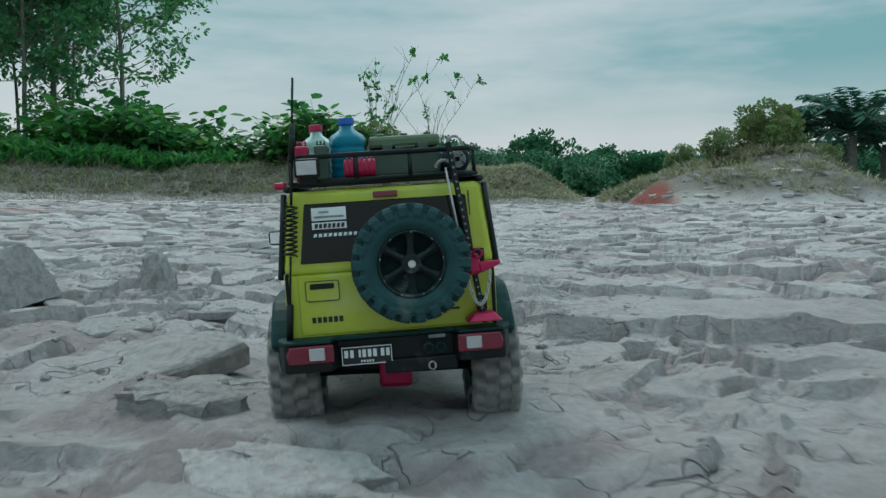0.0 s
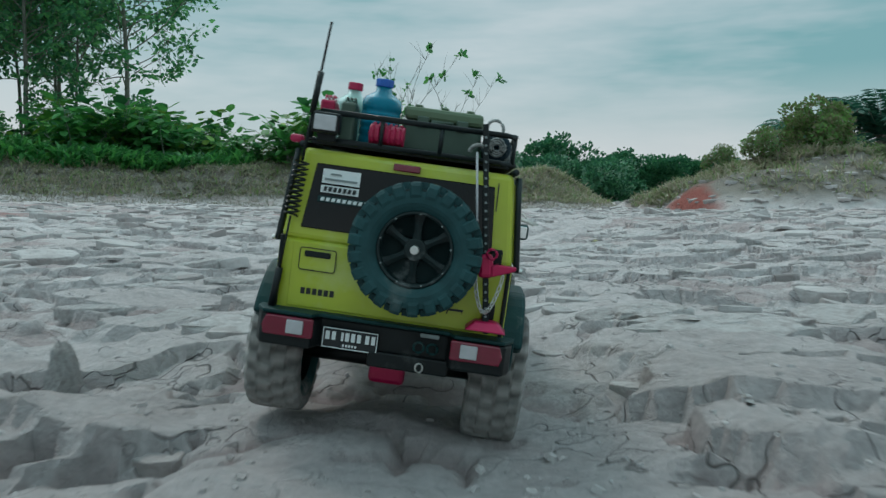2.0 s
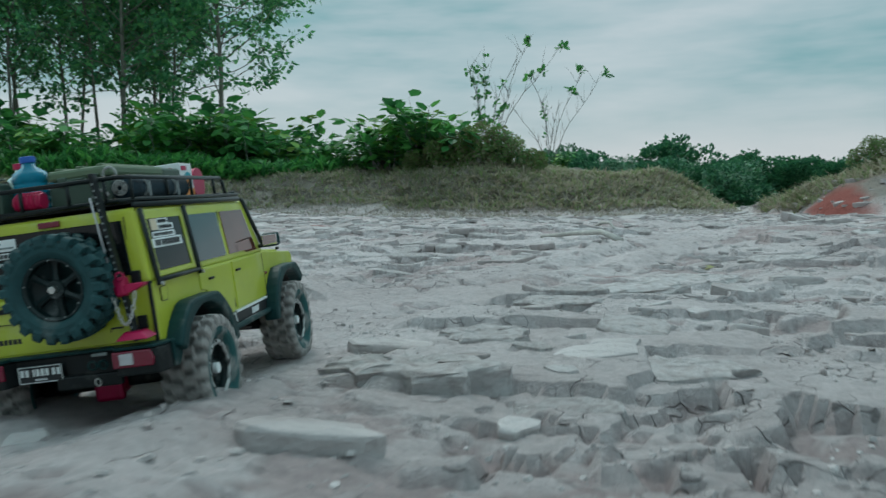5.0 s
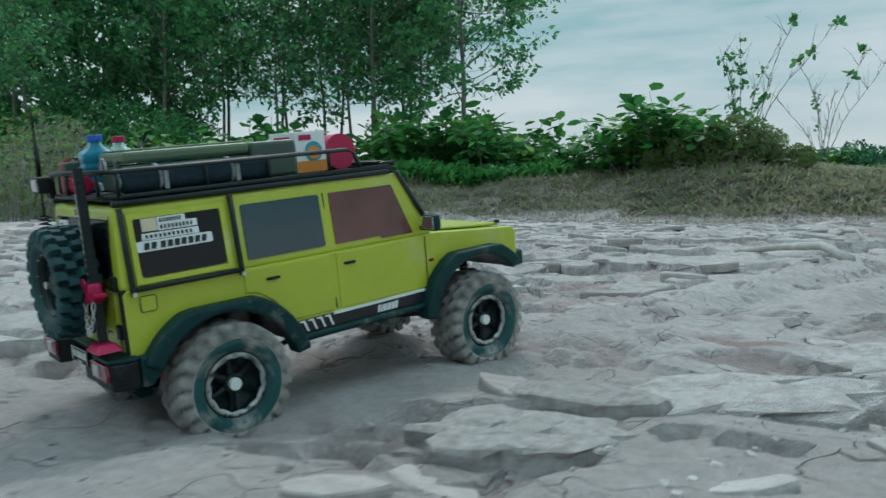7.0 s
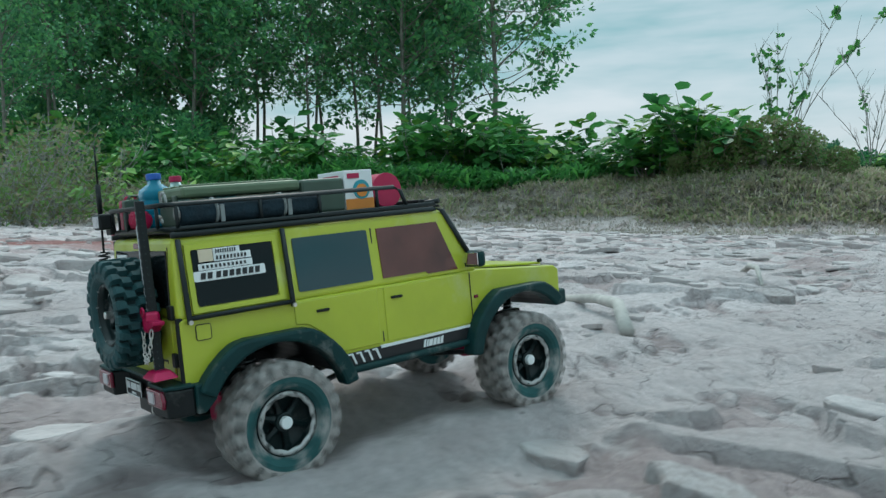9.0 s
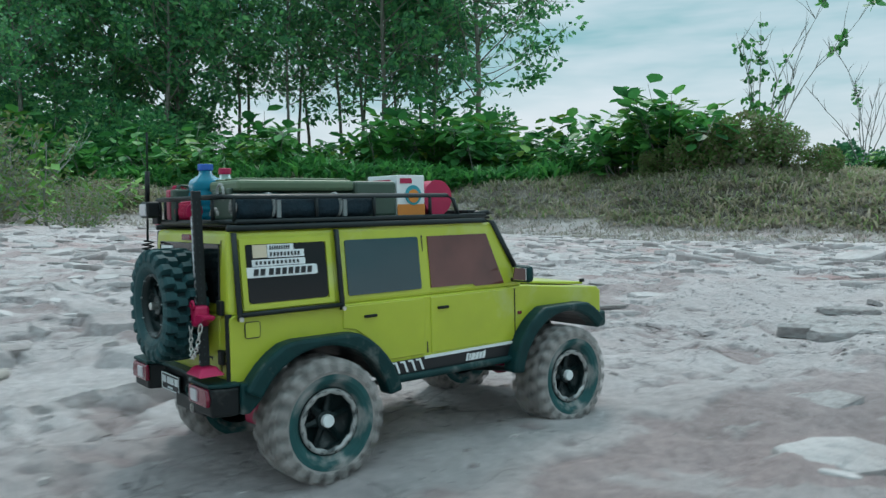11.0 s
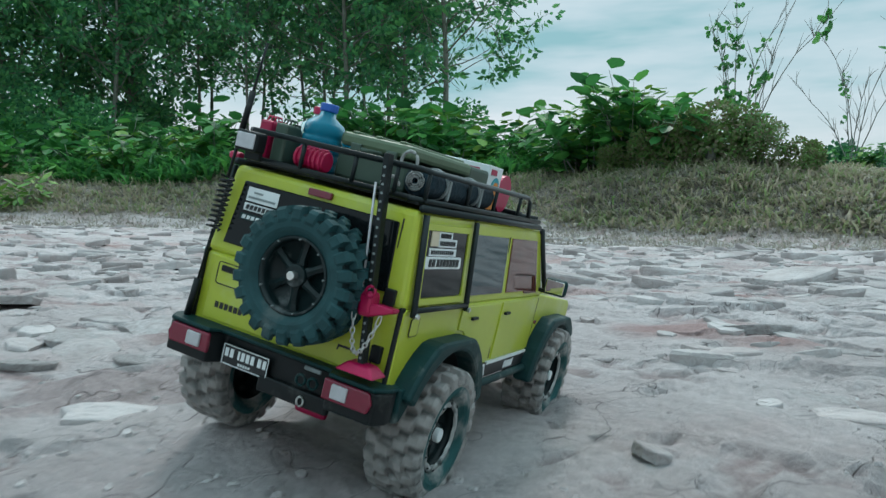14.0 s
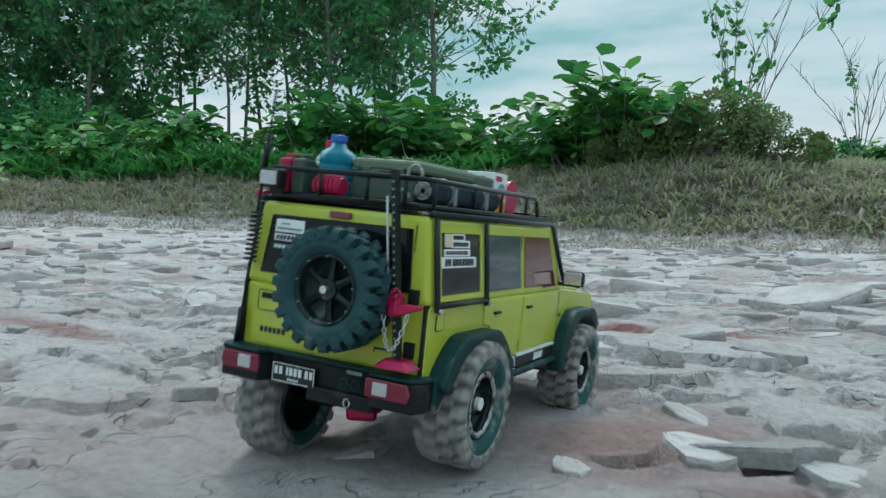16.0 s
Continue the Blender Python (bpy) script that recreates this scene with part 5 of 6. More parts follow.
# chassis
for s in (1, -1):
    part("chassis_rail", block((0.010, 0.420, 0.012), BLACK, 0.0015, (s * 0.0360, 0.1400, 0.0920)), truck)
    part("link", pipe([(s * 0.0420, 0.015, 0.0580), (s * 0.0330, 0.130, 0.0760)], 0.0030, BLACK), truck)
    part("link", pipe([(s * 0.0420, 0.285, 0.0580), (s * 0.0330, 0.170, 0.0760)], 0.0030, BLACK), truck)
    for y in (-0.012, 0.312):
        sh = part("shock_absorber", pipe([(s * 0.0560, y, 0.0720), (s * 0.0500, y + 0.010, 0.1180)], 0.0045, BLACK), truck, "black shock absorber")
        part("spring", pipe([(s * 0.0535 + 0.0062 * math.cos(k * 0.9), y + 0.005 + 0.0062 * math.sin(k * 0.9), 0.0780 + 0.0006 * k) for k in range(56)], 0.0008, STRAP, 5), sh)
    part("frame_bracket", block((0.008, 0.010, 0.006), LAMP_WHITE, 0.0012, (s * 0.0420, -0.0600, 0.0830)), truck, "pale grey frame bracket")
part("gearbox", block((0.040, 0.070, 0.022), BLACK, 0.003, (0, 0.150, 0.0800)), truck)
part("prop_shaft", pipe([(0, 0.010, 0.0640), (0, 0.120, 0.0760)], 0.0034, BLACK), truck)
part("prop_shaft", pipe([(0, 0.290, 0.0640), (0, 0.180, 0.0760)], 0.0034, BLACK), truck)
part("front_bumper", prism([(-0.086, 0.368), (-0.082, 0.388), (-0.060, 0.394), (0.060, 0.394), (0.082, 0.388), (0.086, 0.368)], "z", 0.1000, 0.1180, TRIM, 0.003), truck, "dark plastic front bumper")
part("floor_pan", block((0.120, 0.150, 0.006), BLACK, 0.001, (0, 0.150, 0.0905)), truck)
for cy, a0, a1 in ((0.0, 138, 24), (0.30, 156, 42)):
    part("arch_liner", prism(arc_points(cy, 0.062, 0.0668, a0, a1, 14) + arc_points(cy, 0.062, 0.0652, a1, a0, 14), "x", -0.0866, 0.0866, BLACK), truck, "black inner arch liner")

# axles and wheels
AXLE_PARTS, WHEELS = [], []
for front in (0, 1):
    ax = part("axle", pipe([(-0.078, 0, 0), (-0.03, 0, 0), (0.03, 0, 0), (0.078, 0, 0)], 0.0075, BLACK, 12), truck, "black axle tube with red differential cover")
    part("differential", lathe([(0.001, -0.018), (0.009, -0.0175), (0.0135, -0.011), (0.0145, 0.0), (0.0125, 0.012), (0.008, 0.018)], RED, "y", 20), ax, "red differential cover")
    if not front:
        part("diff_guard", block((0.030, 0.008, 0.031), RED, 0.004, (0, -0.0180, -0.001)), ax, "red differential guard")
    AXLE_PARTS.append(ax)
tyre_me = tyre_mesh(RADIUS, 0.0290, 0.0215, 21, [TREAD, SIDEWALL, TREAD_GAP_SHADE])
rims = {s: rim_mesh(0.0290, 0.0170, GUNMETAL, s) for s in (1, -1)}
spokes = {s: spoke_mesh(0.0290, 0.0170, GUNMETAL, s) for s in (1, -1)}
hub_me = drum(0.0085, 0.0085, GUNMETAL, "x", 20, 0.001)


def bead_ring_mesh():
    """A flat bolted ring whose inner edge runs in twelve scallops."""
    verts, faces, n = [], [], 96
    for k in range(n):
        a = 2 * math.pi * k / n
        inner = 0.0243 - 0.0016 * abs(math.cos(6 * a))
        for r, h in ((0.0276, 0.0), (0.0280, 0.0012), (0.0266, 0.0020), (inner + 0.0004, 0.0018), (inner, 0.0)):
            verts.append((h, r * math.cos(a), r * math.sin(a)))
    for k in range(n):
        j = (k + 1) % n
        faces += [(k * 5 + i, k * 5 + i + 1, j * 5 + i + 1, j * 5 + i) for i in range(4)]
    return mesh_from("bead_ring", verts, faces, [RING], True)


ring_me = bead_ring_mesh()
for front in (0, 1):
    for s in (-1, 1):
        wh = part("wheel", rims[s], truck, "dark six-spoke wheel with bright ring and dust-caked knobbly tyre")
        add_spokes(wh, spokes[s], hub_me, 0.0170, s)
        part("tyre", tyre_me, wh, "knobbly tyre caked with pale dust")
        part("bead_ring", ring_me, wh, "worn bright bead ring", pose(s * 0.0155, 0, 0, 0, 0, 0 if s > 0 else 180))
        part("hub_cap", drum(0.0056, 0.007, WHITE, "x", 16, 0.001), wh, "white hub cap", pose(s * 0.0125, 0, 0))
        for k in range(12):
            a = 2 * math.pi * k / 12
            part("bolt", drum(0.0009, 0.0014, BLACK, "x", 6), wh, "", pose(s * 0.0176, 0.0265 * math.cos(a), 0.0265 * math.sin(a)))
        WHEELS.append((wh, s, front))

# ---- roof rack and its load ----
rack = part("roof_rack", block((0.148, 0.285, 0.0022), BLACK, 0.0005, (0, 0.0720, 0.2300)), truck, "black tube roof rack")


def loop(z, x, y0, y1, r=0.010):
    return [(x - r, y0, z), (x, y0 + r, z), (x, y1 - r, z), (x - r, y1, z), (-x + r, y1, z), (-x, y1 - r, z), (-x, y0 + r, z), (-x + r, y0, z)]


part("rail", pipe(loop(0.2325, 0.0770, -0.0740, 0.2150), 0.0022, PAINTED_TUBE, 8, True), rack)
part("rail", pipe([(0.0760, 0.1700, 0.2335), (0.0760, 0.1640, 0.2490), (0.0760, 0.1560, 0.2530), (0.0760, -0.0680, 0.2530), (0.0680, -0.0760, 0.2530), (-0.0680, -0.0760, 0.2530), (-0.0760, -0.0680, 0.2530), (-0.0760, 0.1560, 0.2530), (-0.0760, 0.1640, 0.2490), (-0.0760, 0.1700, 0.2335)], 0.0021, PAINTED_TUBE), rack)
for s in (1, -1):
    for y in (-0.0660, 0.0100, 0.0700, 0.1350):
        part("post", pipe([(s * 0.0760, y, 0.2330), (s * 0.0760, y, 0.2530)], 0.0017, PAINTED_TUBE), rack)
    part("light_bar", pipe([(s * 0.0300, 0.2050, 0.2330), (s * 0.0720, 0.2150, 0.2350)], 0.0026, PAINTED_TUBE), rack)
for x in (-0.0640, -0.0220, 0.0220, 0.0560):
    part("post", pipe([(x, -0.0755, 0.2330), (x, -0.0755, 0.2530)], 0.0017, PAINTED_TUBE), rack)
for k in range(9):
    part("slat", block((0.146, 0.005, 0.002), BLACK, 0.0005, (0, -0.060 + 0.033 * k, 0.2325)), rack)
part("light_panel", block((0.110, 0.014, 0.004), BLACK, 0.001, (0, 0.2080, 0.2360)), rack)
wl_ = part("work_lamp", block((0.0200, 0.0120, 0.0150), BLACK, 0.002, (-0.0610, -0.0860, 0.2440)), truck, "black work lamp with pale lens")
part("lens", block((0.0160, 0.0015, 0.0110), LAMP_WHITE, 0.0006, (-0.0610, -0.0924, 0.2440)), wl_, "pale square lens")
part("bracket", block((0.0140, 0.004, 0.008), BLACK, 0.001, (-0.0610, -0.0800, 0.2350)), wl_)


def jug(x, y, z, r, h, mat, cap, name, label):
    k = h / 0.052
    prof = [(0.001, 0), (r * 0.95, 0), (r, 0.002)]
    for q in range(4):
        zz = 0.006 + 0.0065 * q
        prof += [(r, zz * k), (r * 0.94, (zz + 0.0014) * k), (r, (zz + 0.0028) * k)]
    prof += [(r, 0.034 * k), (r * 0.9, 0.0375 * k), (r * 0.42, 0.0425 * k), (r * 0.36, 0.048 * k), (r * 0.30, 0.049 * k)]
    j = part(name, lathe(prof, mat, "z", 22), truck, label, pose(x, y, z))
    part("cap", drum(r * 0.45, 0.006, cap, "z", 16, 0.0008), j, "", pose(0, 0, 0.0495 * k))
    return j


jug(-0.0285, -0.0450, 0.2336, 0.0155, 0.0510, BLUE_JUG, material("blue_cap", (0.01, 0.10, 0.42), 0.4), "water_jug", "blue translucent water jug with dark blue cap")
jug(-0.0560, -0.0140, 0.2336, 0.0135, 0.0490, CLEAR_JUG, RED_PLASTIC, "water_jug", "pale translucent water jug with red cap")
can2 = part("water_can", block((0.0200, 0.0300, 0.0300), BLUE_JUG, 0.003, (-0.0420, 0.0240, 0.2490)), truck, "flat blue plastic water can")
part("cap", drum(0.0035, 0.004, BLUE_JUG, "z", 12), can2, "", pose(-0.0420, 0.0320, 0.2655))
part("tap", pipe([(-0.0285 + 0.0035 * math.cos(a), -0.0612, 0.2480 + 0.0035 * math.sin(a)) for a in np.linspace(0, 2 * math.pi, 12)[:-1]], 0.0011, BLUE_JUG, 6, True), truck, "small blue ring")


def jerrycan(x, y, mat, label):
    c = part("jerrycan", prism([(-0.0110, 0), (0.0110, 0), (0.0110, 0.0240), (0.0060, 0.0290), (-0.0110, 0.0290)], "x", -0.0055, 0.0055, mat, 0.0018), truck, label, pose(x, y, 0.2336))
    for dx in (-0.003, 0.0, 0.003):
        part("grip", pipe([(dx, -0.006, 0.0285), (dx, -0.004, 0.0325), (dx, 0.003, 0.0325), (dx, 0.005, 0.0290)], 0.0009, mat, 6), c)
    part("cap", drum(0.0032, 0.004, mat, "z", 12), c, "", pose(0, 0.0080, 0.0285))


jerrycan(-0.0660, -0.0560, RED_PLASTIC, "small red jerrycan")
jerrycan(-0.0500, -0.0580, OLIVE_DARK, "small olive green jerrycan")
sp = part("winch_spool", drum(0.0075, 0.026, RED_PLASTIC, "x", 20, 0.001), truck, "red spool with cord", pose(-0.0190, -0.0660, 0.2420))
for k in range(6):
    part("cord", pipe([(-0.010 + 0.004 * k, 0.0082 * math.cos(a), 0.0082 * math.sin(a)) for a in np.linspace(0, 2 * math.pi, 14)[:-1]], 0.0011, RED_PLASTIC, 5, True), sp)
part("strap_ratchet", block((0.010, 0.008, 0.006), RED_PLASTIC, 0.002, (-0.0850, -0.0680, 0.2310)), truck, "red strap buckle")

# storage case: body, lid, ribs, latch
case = part("storage_case", block((0.0600, 0.1150, 0.0230), OLIVE_DARK, 0.0025, (0.0200, 0.0080, 0.2450)), truck, "olive green plastic storage case")
part("lid", block((0.0610, 0.1160, 0.0100), OLIVE, 0.003, (0.0200, 0.0080, 0.2630)), case)
for x in (0.000, 0.0200, 0.0400):
    part("lid_rib", block((0.0060, 0.1100, 0.0022), OLIVE, 0.0008, (x, 0.0080, 0.2688)), case)
for x in (0.0050, 0.0350):
    part("latch", block((0.0090, 0.003, 0.0080), OLIVE_DARK, 0.001, (x, -0.0508, 0.2570)), case)
part("handle", pipe([(0.0120, -0.0500, 0.2570), (0.0120, -0.0545, 0.2575), (0.0280, -0.0545, 0.2575), (0.0280, -0.0500, 0.2570)], 0.0013, OLIVE_DARK, 6), case)
case2 = part("storage_case", block((0.0600, 0.0480, 0.0340), OLIVE_DARK, 0.003, (0.0180, 0.0920, 0.2505)), truck, "dark olive square storage case")
bx = part("carton", block((0.0500, 0.0340, 0.0400), WHITE, 0.0006, (0.0220, 0.1340, 0.2537)), truck, "white carton with orange base and round teal print")
part("print", block((0.0006, 0.0335, 0.0110), ORANGE, 0, (0.0473, 0.1340, 0.2395)), bx, "orange band")
part("print", drum(0.0098, 0.0008, TEAL_PRINT, "x", 24), bx, "teal disc", pose(0.0476, 0.1365, 0.2540))
part("print", drum(0.0066, 0.0008, ORANGE, "x", 24), bx, "orange disc", pose(0.0482, 0.1365, 0.2530))
part("print", block((0.0006, 0.0140, 0.0050), RED_PLASTIC, 0, (0.0474, 0.1280, 0.2680)), bx, "red label")
part("print", block((0.0300, 0.0006, 0.0070), RED_PLASTIC, 0, (0.0220, 0.1169, 0.2660)), bx, "red label")
can = part("fuel_drum", drum(0.0175, 0.0480, RED_PLASTIC, "x", 26, 0.0015), truck, "red cylindrical fuel drum", pose(0.0220, 0.1690, 0.2512))
part("drum_rim", drum(0.0180, 0.0018, RED_PLASTIC, "x", 26), can, "", pose(0.0235, 0, 0))
roll = part("bedroll", lathe([(0.001, -0.068), (0.0090, -0.0675), (0.0112, -0.063), (0.0103, -0.036), (0.0114, 0.0), (0.0104, 0.034), (0.0112, 0.062), (0.0085, 0.067), (0.001, 0.068)], NAVY, "y", 20), truck, "rolled navy blue cloth tied with grey straps", pose(0.0630, 0.0080, 0.2445))
for y in (-0.0370, 0.0280):
    part("strap", pipe([(0.0112 * math.cos(a), y, 0.0112 * math.sin(a)) for a in np.linspace(0, 2 * math.pi, 18)[:-1]], 0.0014, STRAP, 6, True), roll, "grey strap")
    part("strap_end", block((0.0022, 0.0040, 0.0150), STRAP, 0.0006, (0.0110, y + 0.004, -0.002)), roll)
for k in range(3):
    r = 0.0030 + 0.0018 * k
    part("roll_end", pipe([(r * math.cos(a), -0.0690, r * math.sin(a)) for a in np.linspace(0, 2 * math.pi, 16)[:-1]], 0.0009, ROPE, 6, True), roll, "pale coiled edge")
part("rope_loop", pipe([(0.0600 + 0.0062 * math.cos(a), -0.0700, 0.2565 + 0.0070 * math.sin(a)) for a in np.linspace(-0.9, 4.0, 16)], 0.0012, ROPE, 8), truck, "pale grey rope loop")
part("rope_loop", pipe([(0.0500 + 0.0065 * math.cos(a), -0.0715, 0.2380 + 0.0060 * math.sin(a)) for a in np.linspace(0, math.pi, 12)], 0.0014, ROPE, 8), truck, "pale grey rope loop")

# aerial with its spring
AERIAL = [Vector((-0.0860 + 0.088 * max(0, z - 0.10), -0.0840, z)) for z in (0.106, 0.135, 0.174, 0.215, 0.250, 0.280, 0.316)]
aer = part("aerial", pipe(AERIAL[0:2], 0.0028, BLACK), truck, "black whip aerial on a spring")
part("rod", pipe(AERIAL[1:3], 0.0009, BLACK, 6), aer)
part("spring", pipe([AERIAL[2].lerp(AERIAL[3], k / 83) + Vector((0.0050 * math.cos(k * 0.8), 0.0050 * math.sin(k * 0.8), 0)) for k in range(84)], 0.0009, BLACK, 5), aer, "black coil spring")
part("whip", pipe(AERIAL[3:5], 0.0012, BLACK, 6), aer)
part("whip", pipe(AERIAL[4:6], 0.0024, BLACK, 8), aer)
part("whip", pipe(AERIAL[5:7], 0.0010, BLACK, 6), aer)

# farm jack on the tailgate
lo, hi = Vector((0.0735, -0.0935, 0.1100)), Vector((0.0530, -0.0880, 0.2580))
jd = (hi - lo)
jz = jd.normalized()
jx = Vector((0, 1, 0)).cross(jz).normalized()
jm = Matrix.Translation((lo + hi) / 2) @ Matrix((jx, jz.cross(jx), jz)).transposed().to_4x4()
jack = part("farm_jack", block((0.0042, 0.0075, jd.length), BLACK, 0.0006), truck, "black perforated farm jack with red foot and runner", jm)
for k in range(24):
    part("hole", drum(0.0010, 0.0003, STRAP, "y", 8), jack, "", pose(0, -0.0039, -0.068 + 0.0058 * k))
    part("hole", drum(0.0009, 0.0003, GUNMETAL, "x", 8), jack, "", pose(0.0022, 0, -0.068 + 0.0058 * k))
part("rod", pipe([(-0.0062, -0.002, -0.030), (-0.0062, -0.002, 0.055)], 0.0009, LAMP_WHITE, 6), jack, "pale rod")
part("foot", block((0.0300, 0.0220, 0.0070), RED, 0.0015, (0, 0, 0), 0.55), jack, "red jack foot", Matrix.Translation((0, 0, -0.0690)) @ jm.to_quaternion().inverted().to_matrix().to_4x4())
part("runner", block((0.0110, 0.0130, 0.0170), RED, 0.003, (0, -0.0015, -0.0260)), jack, "red jack runner")
part("runner_arm", prism([(0.000, -0.006), (0.0170, -0.002), (0.0180, 0.001), (0.0040, 0.003), (0.000, 0.002)], "y", -0.0050, 0.0050, RED, 0.001), jack, "", pose(0.004, -0.0030, -0.0280))
part("runner_ring", pipe([(0.0045 + 0.0036 * math.cos(a), -0.0095, -0.0175 + 0.0036 * math.sin(a)) for a in np.linspace(0, 2 * math.pi, 12)[:-1]], 0.0010, RED, 6, True), jack)


def chain(points):
    """Bright links along a hanging line, each turned against the last."""
    verts, faces = [], []
    for k, (p, q) in enumerate(zip(points, points[1:])):
        d = q - p
        m = Matrix.Translation((p + q) / 2) @ d.to_track_quat("Y", "Z").to_matrix().to_4x4() @ pose(0, 0, 0, 0, 90 * (k % 2) + 20, 0)
        ringp = [m @ Vector((0.0014 * math.cos(a), d.length * 0.66 * math.sin(a), 0)) for a in np.linspace(0, 2 * math.pi, 11)[:-1]]
        tube(verts, faces, ringp + ringp[:2], [0.00055] * 12, 5)
    return mesh_from("chain", verts, faces, [STEEL], True)


hang = [Vector((0.0600 + 0.0200 * u, -0.0985 - 0.0035 * math.sin(math.pi * u), 0.1530 - 0.0270 * math.sin(math.pi * u) ** 0.8)) for u in np.linspace(0.0, 1.0, 19)]
part("chain", chain(hang), truck, "bright steel chain hung from the jack")


# ---- slabs of broken crust ----
def slab_mesh(seed, corners=(8, 11), tall=None):
    """One broken plate of dried clay: uneven top, chipped rim, undercut side; tall ones narrow upwards into lumps."""
    rng = random.Random(seed)
    n = rng.randint(*corners)
    sx, sy, th = rng.uniform(0.75, 1.25), rng.uniform(0.55, 0.95), rng.uniform(0.35, 0.6)
    verts, faces = [], []
    rim = []
    for k in range(n):
        a = 2 * math.pi * (k + rng.uniform(-0.38, 0.38)) / n
        r = rng.uniform(0.72, 1.12)
        rim.append((r * sx * math.cos(a), r * sy * math.sin(a)))
    rings = ((0.96, -th, 0.05), (1.0, -0.25 * th, 0.05), (0.97, -0.05 * th, 0.03), (0.88, 0.0, 0.02), (0.45, 0.02, 0.05))
    if tall:
        rings = ((1.25, -0.2, 0.1), (1.0, tall * 0.25, 0.22), (0.86, tall * 0.55, 0.26), (0.62, tall * 0.85, 0.22), (0.30, tall, 0.16))
    elif n > 14:
        rings = ((1.02, -th, 0.05), (1.0, -0.40 * th, 0.10), (0.99, -0.12 * th, 0.05), (0.91, -0.02 * th, 0.06), (0.62, 0.03, 0.07), (0.30, 0.0, 0.09))
    lean = (rng.uniform(-0.25, 0.25), rng.uniform(-0.25, 0.25)) if tall else (0, 0)
    for f, z, j in rings:
        verts += [(x * f + rng.uniform(-j, j) * 0.5 + lean[0] * max(z, 0), y * f + rng.uniform(-j, j) * 0.5 + lean[1] * max(z, 0), z + rng.uniform(-j, j) * 0.6) for x, y in rim]
    for q in range(len(rings) - 1):
        for k in range(n):
            m = (k + 1) % n
            faces.append((q * n + k, q * n + m, (q + 1) * n + m, (q + 1) * n + k))
    faces.append(tuple((len(rings) - 1) * n + k for k in range(n)))
    return verts, faces


SLABS = [slab_mesh(200 + k) for k in range(14)]
SLAB_MESHES = [mesh_from("slab", v, f, [SLAB]) for v, f in SLABS]
BROAD_MESHES = [mesh_from("slab", *slab_mesh(240 + k, (18, 24)), [SLAB]) for k in range(7)]
LUMP_MESHES = [mesh_from("lump", *slab_mesh(260 + k, (9, 12), 1.7), [SLAB]) for k in range(3)]
RS = random.Random(17)


def clear_of_way(x, y, r):
    d = np.sqrt(((CONTACTS[:, 0] - x) ** 2 + (CONTACTS[:, 1] - y) ** 2).min())
    e = np.sqrt(((WAY[:, 0] - x) ** 2 + (WAY[:, 1] - y) ** 2).min())
    return d > r + 0.045 and e > 0.10


placed, tries = [], 0
while len(placed) < 280 and tries < 20000:
    tries += 1
    y = RS.uniform(0.9, 10.2)
    x = RS.gauss(0.2, 1.3)
    r = 0.03 + 0.075 * RS.random() ** 1.7
    if abs(x - 0.2) > 3.2 or not clear_of_way(x, y, r) or any((x - a) ** 2 + (y - b) ** 2 < (0.72 * (r + c)) ** 2 for a, b, c in placed):
        continue
    placed.append((x, y, r))
zs = ground_height(np.array([p[0] for p in placed]), np.array([p[1] for p in placed]))
for k, ((x, y, r), z) in enumerate(zip(placed, zs)):
    ob = part("slab", SLAB_MESHES[k % 14], ground, "", pose(x, y, float(z) + r * RS.uniform(0.02, 0.16), RS.gauss(2, 5), RS.gauss(0, 5), RS.uniform(-35, 35) + 180 * RS.randrange(2)))
    ob.scale = (r, r, r * float(np.interp(y, [6.2, 7.2], [1.0, 0.55])))

# broad plates lying flush beside the wheel marks
BROAD = [(0.12, 3.42, 0.11), (0.42, 3.50, 0.10), (0.17, 3.70, 0.09), (0.40, 4.24, 0.14), (0.27, 4.07, 0.08), (-0.19, 2.42, 0.12), (-0.18, 2.17, 0.12),
         (-0.03, 0.83, 0.06), (0.09, 0.69, 0.09), (-0.58, 2.76, 0.10), (-0.42, 2.70, 0.06), (1.04, 7.10, 0.11), (1.10, 7.28, 0.09), (0.99, 7.38, 0.06), (1.22, 7.33, 0.07), (0.40, 2.06, 0.12), (0.33, 2.16, 0.07), (0.55, 4.52, 0.15), (0.86, 4.92, 0.10)]
bz = ground_height(np.array([p[0] for p in BROAD]), np.array([p[1] for p in BROAD]))
for k, ((x, y, r), z) in enumerate(zip(BROAD, bz)):
    ob = part("slab", BROAD_MESHES[k % 7], ground, "", pose(x, y, float(z) + 0.010, RS.gauss(1.5, 1.5), RS.gauss(0, 1.5), RS.uniform(-25, 25)))
    ob.scale = (r, r, r * 0.55)

# upright lumps of clay beside the start
for k, (x, y, r) in enumerate(((-0.42, 1.78, 0.046), (-0.62, 1.60, 0.060), (-0.68, 1.74, 0.055), (-0.50, 1.90, 0.036), (-0.32, 1.86, 0.026))):
    z = float(ground_height(np.array([x]), np.array([y]))[0])
    ob = part("lump", LUMP_MESHES[k % 3], ground, "", pose(x, y, z, RS.gauss(0, 5), RS.gauss(0, 5), 70 * k))
    ob.scale = (r, r, r)

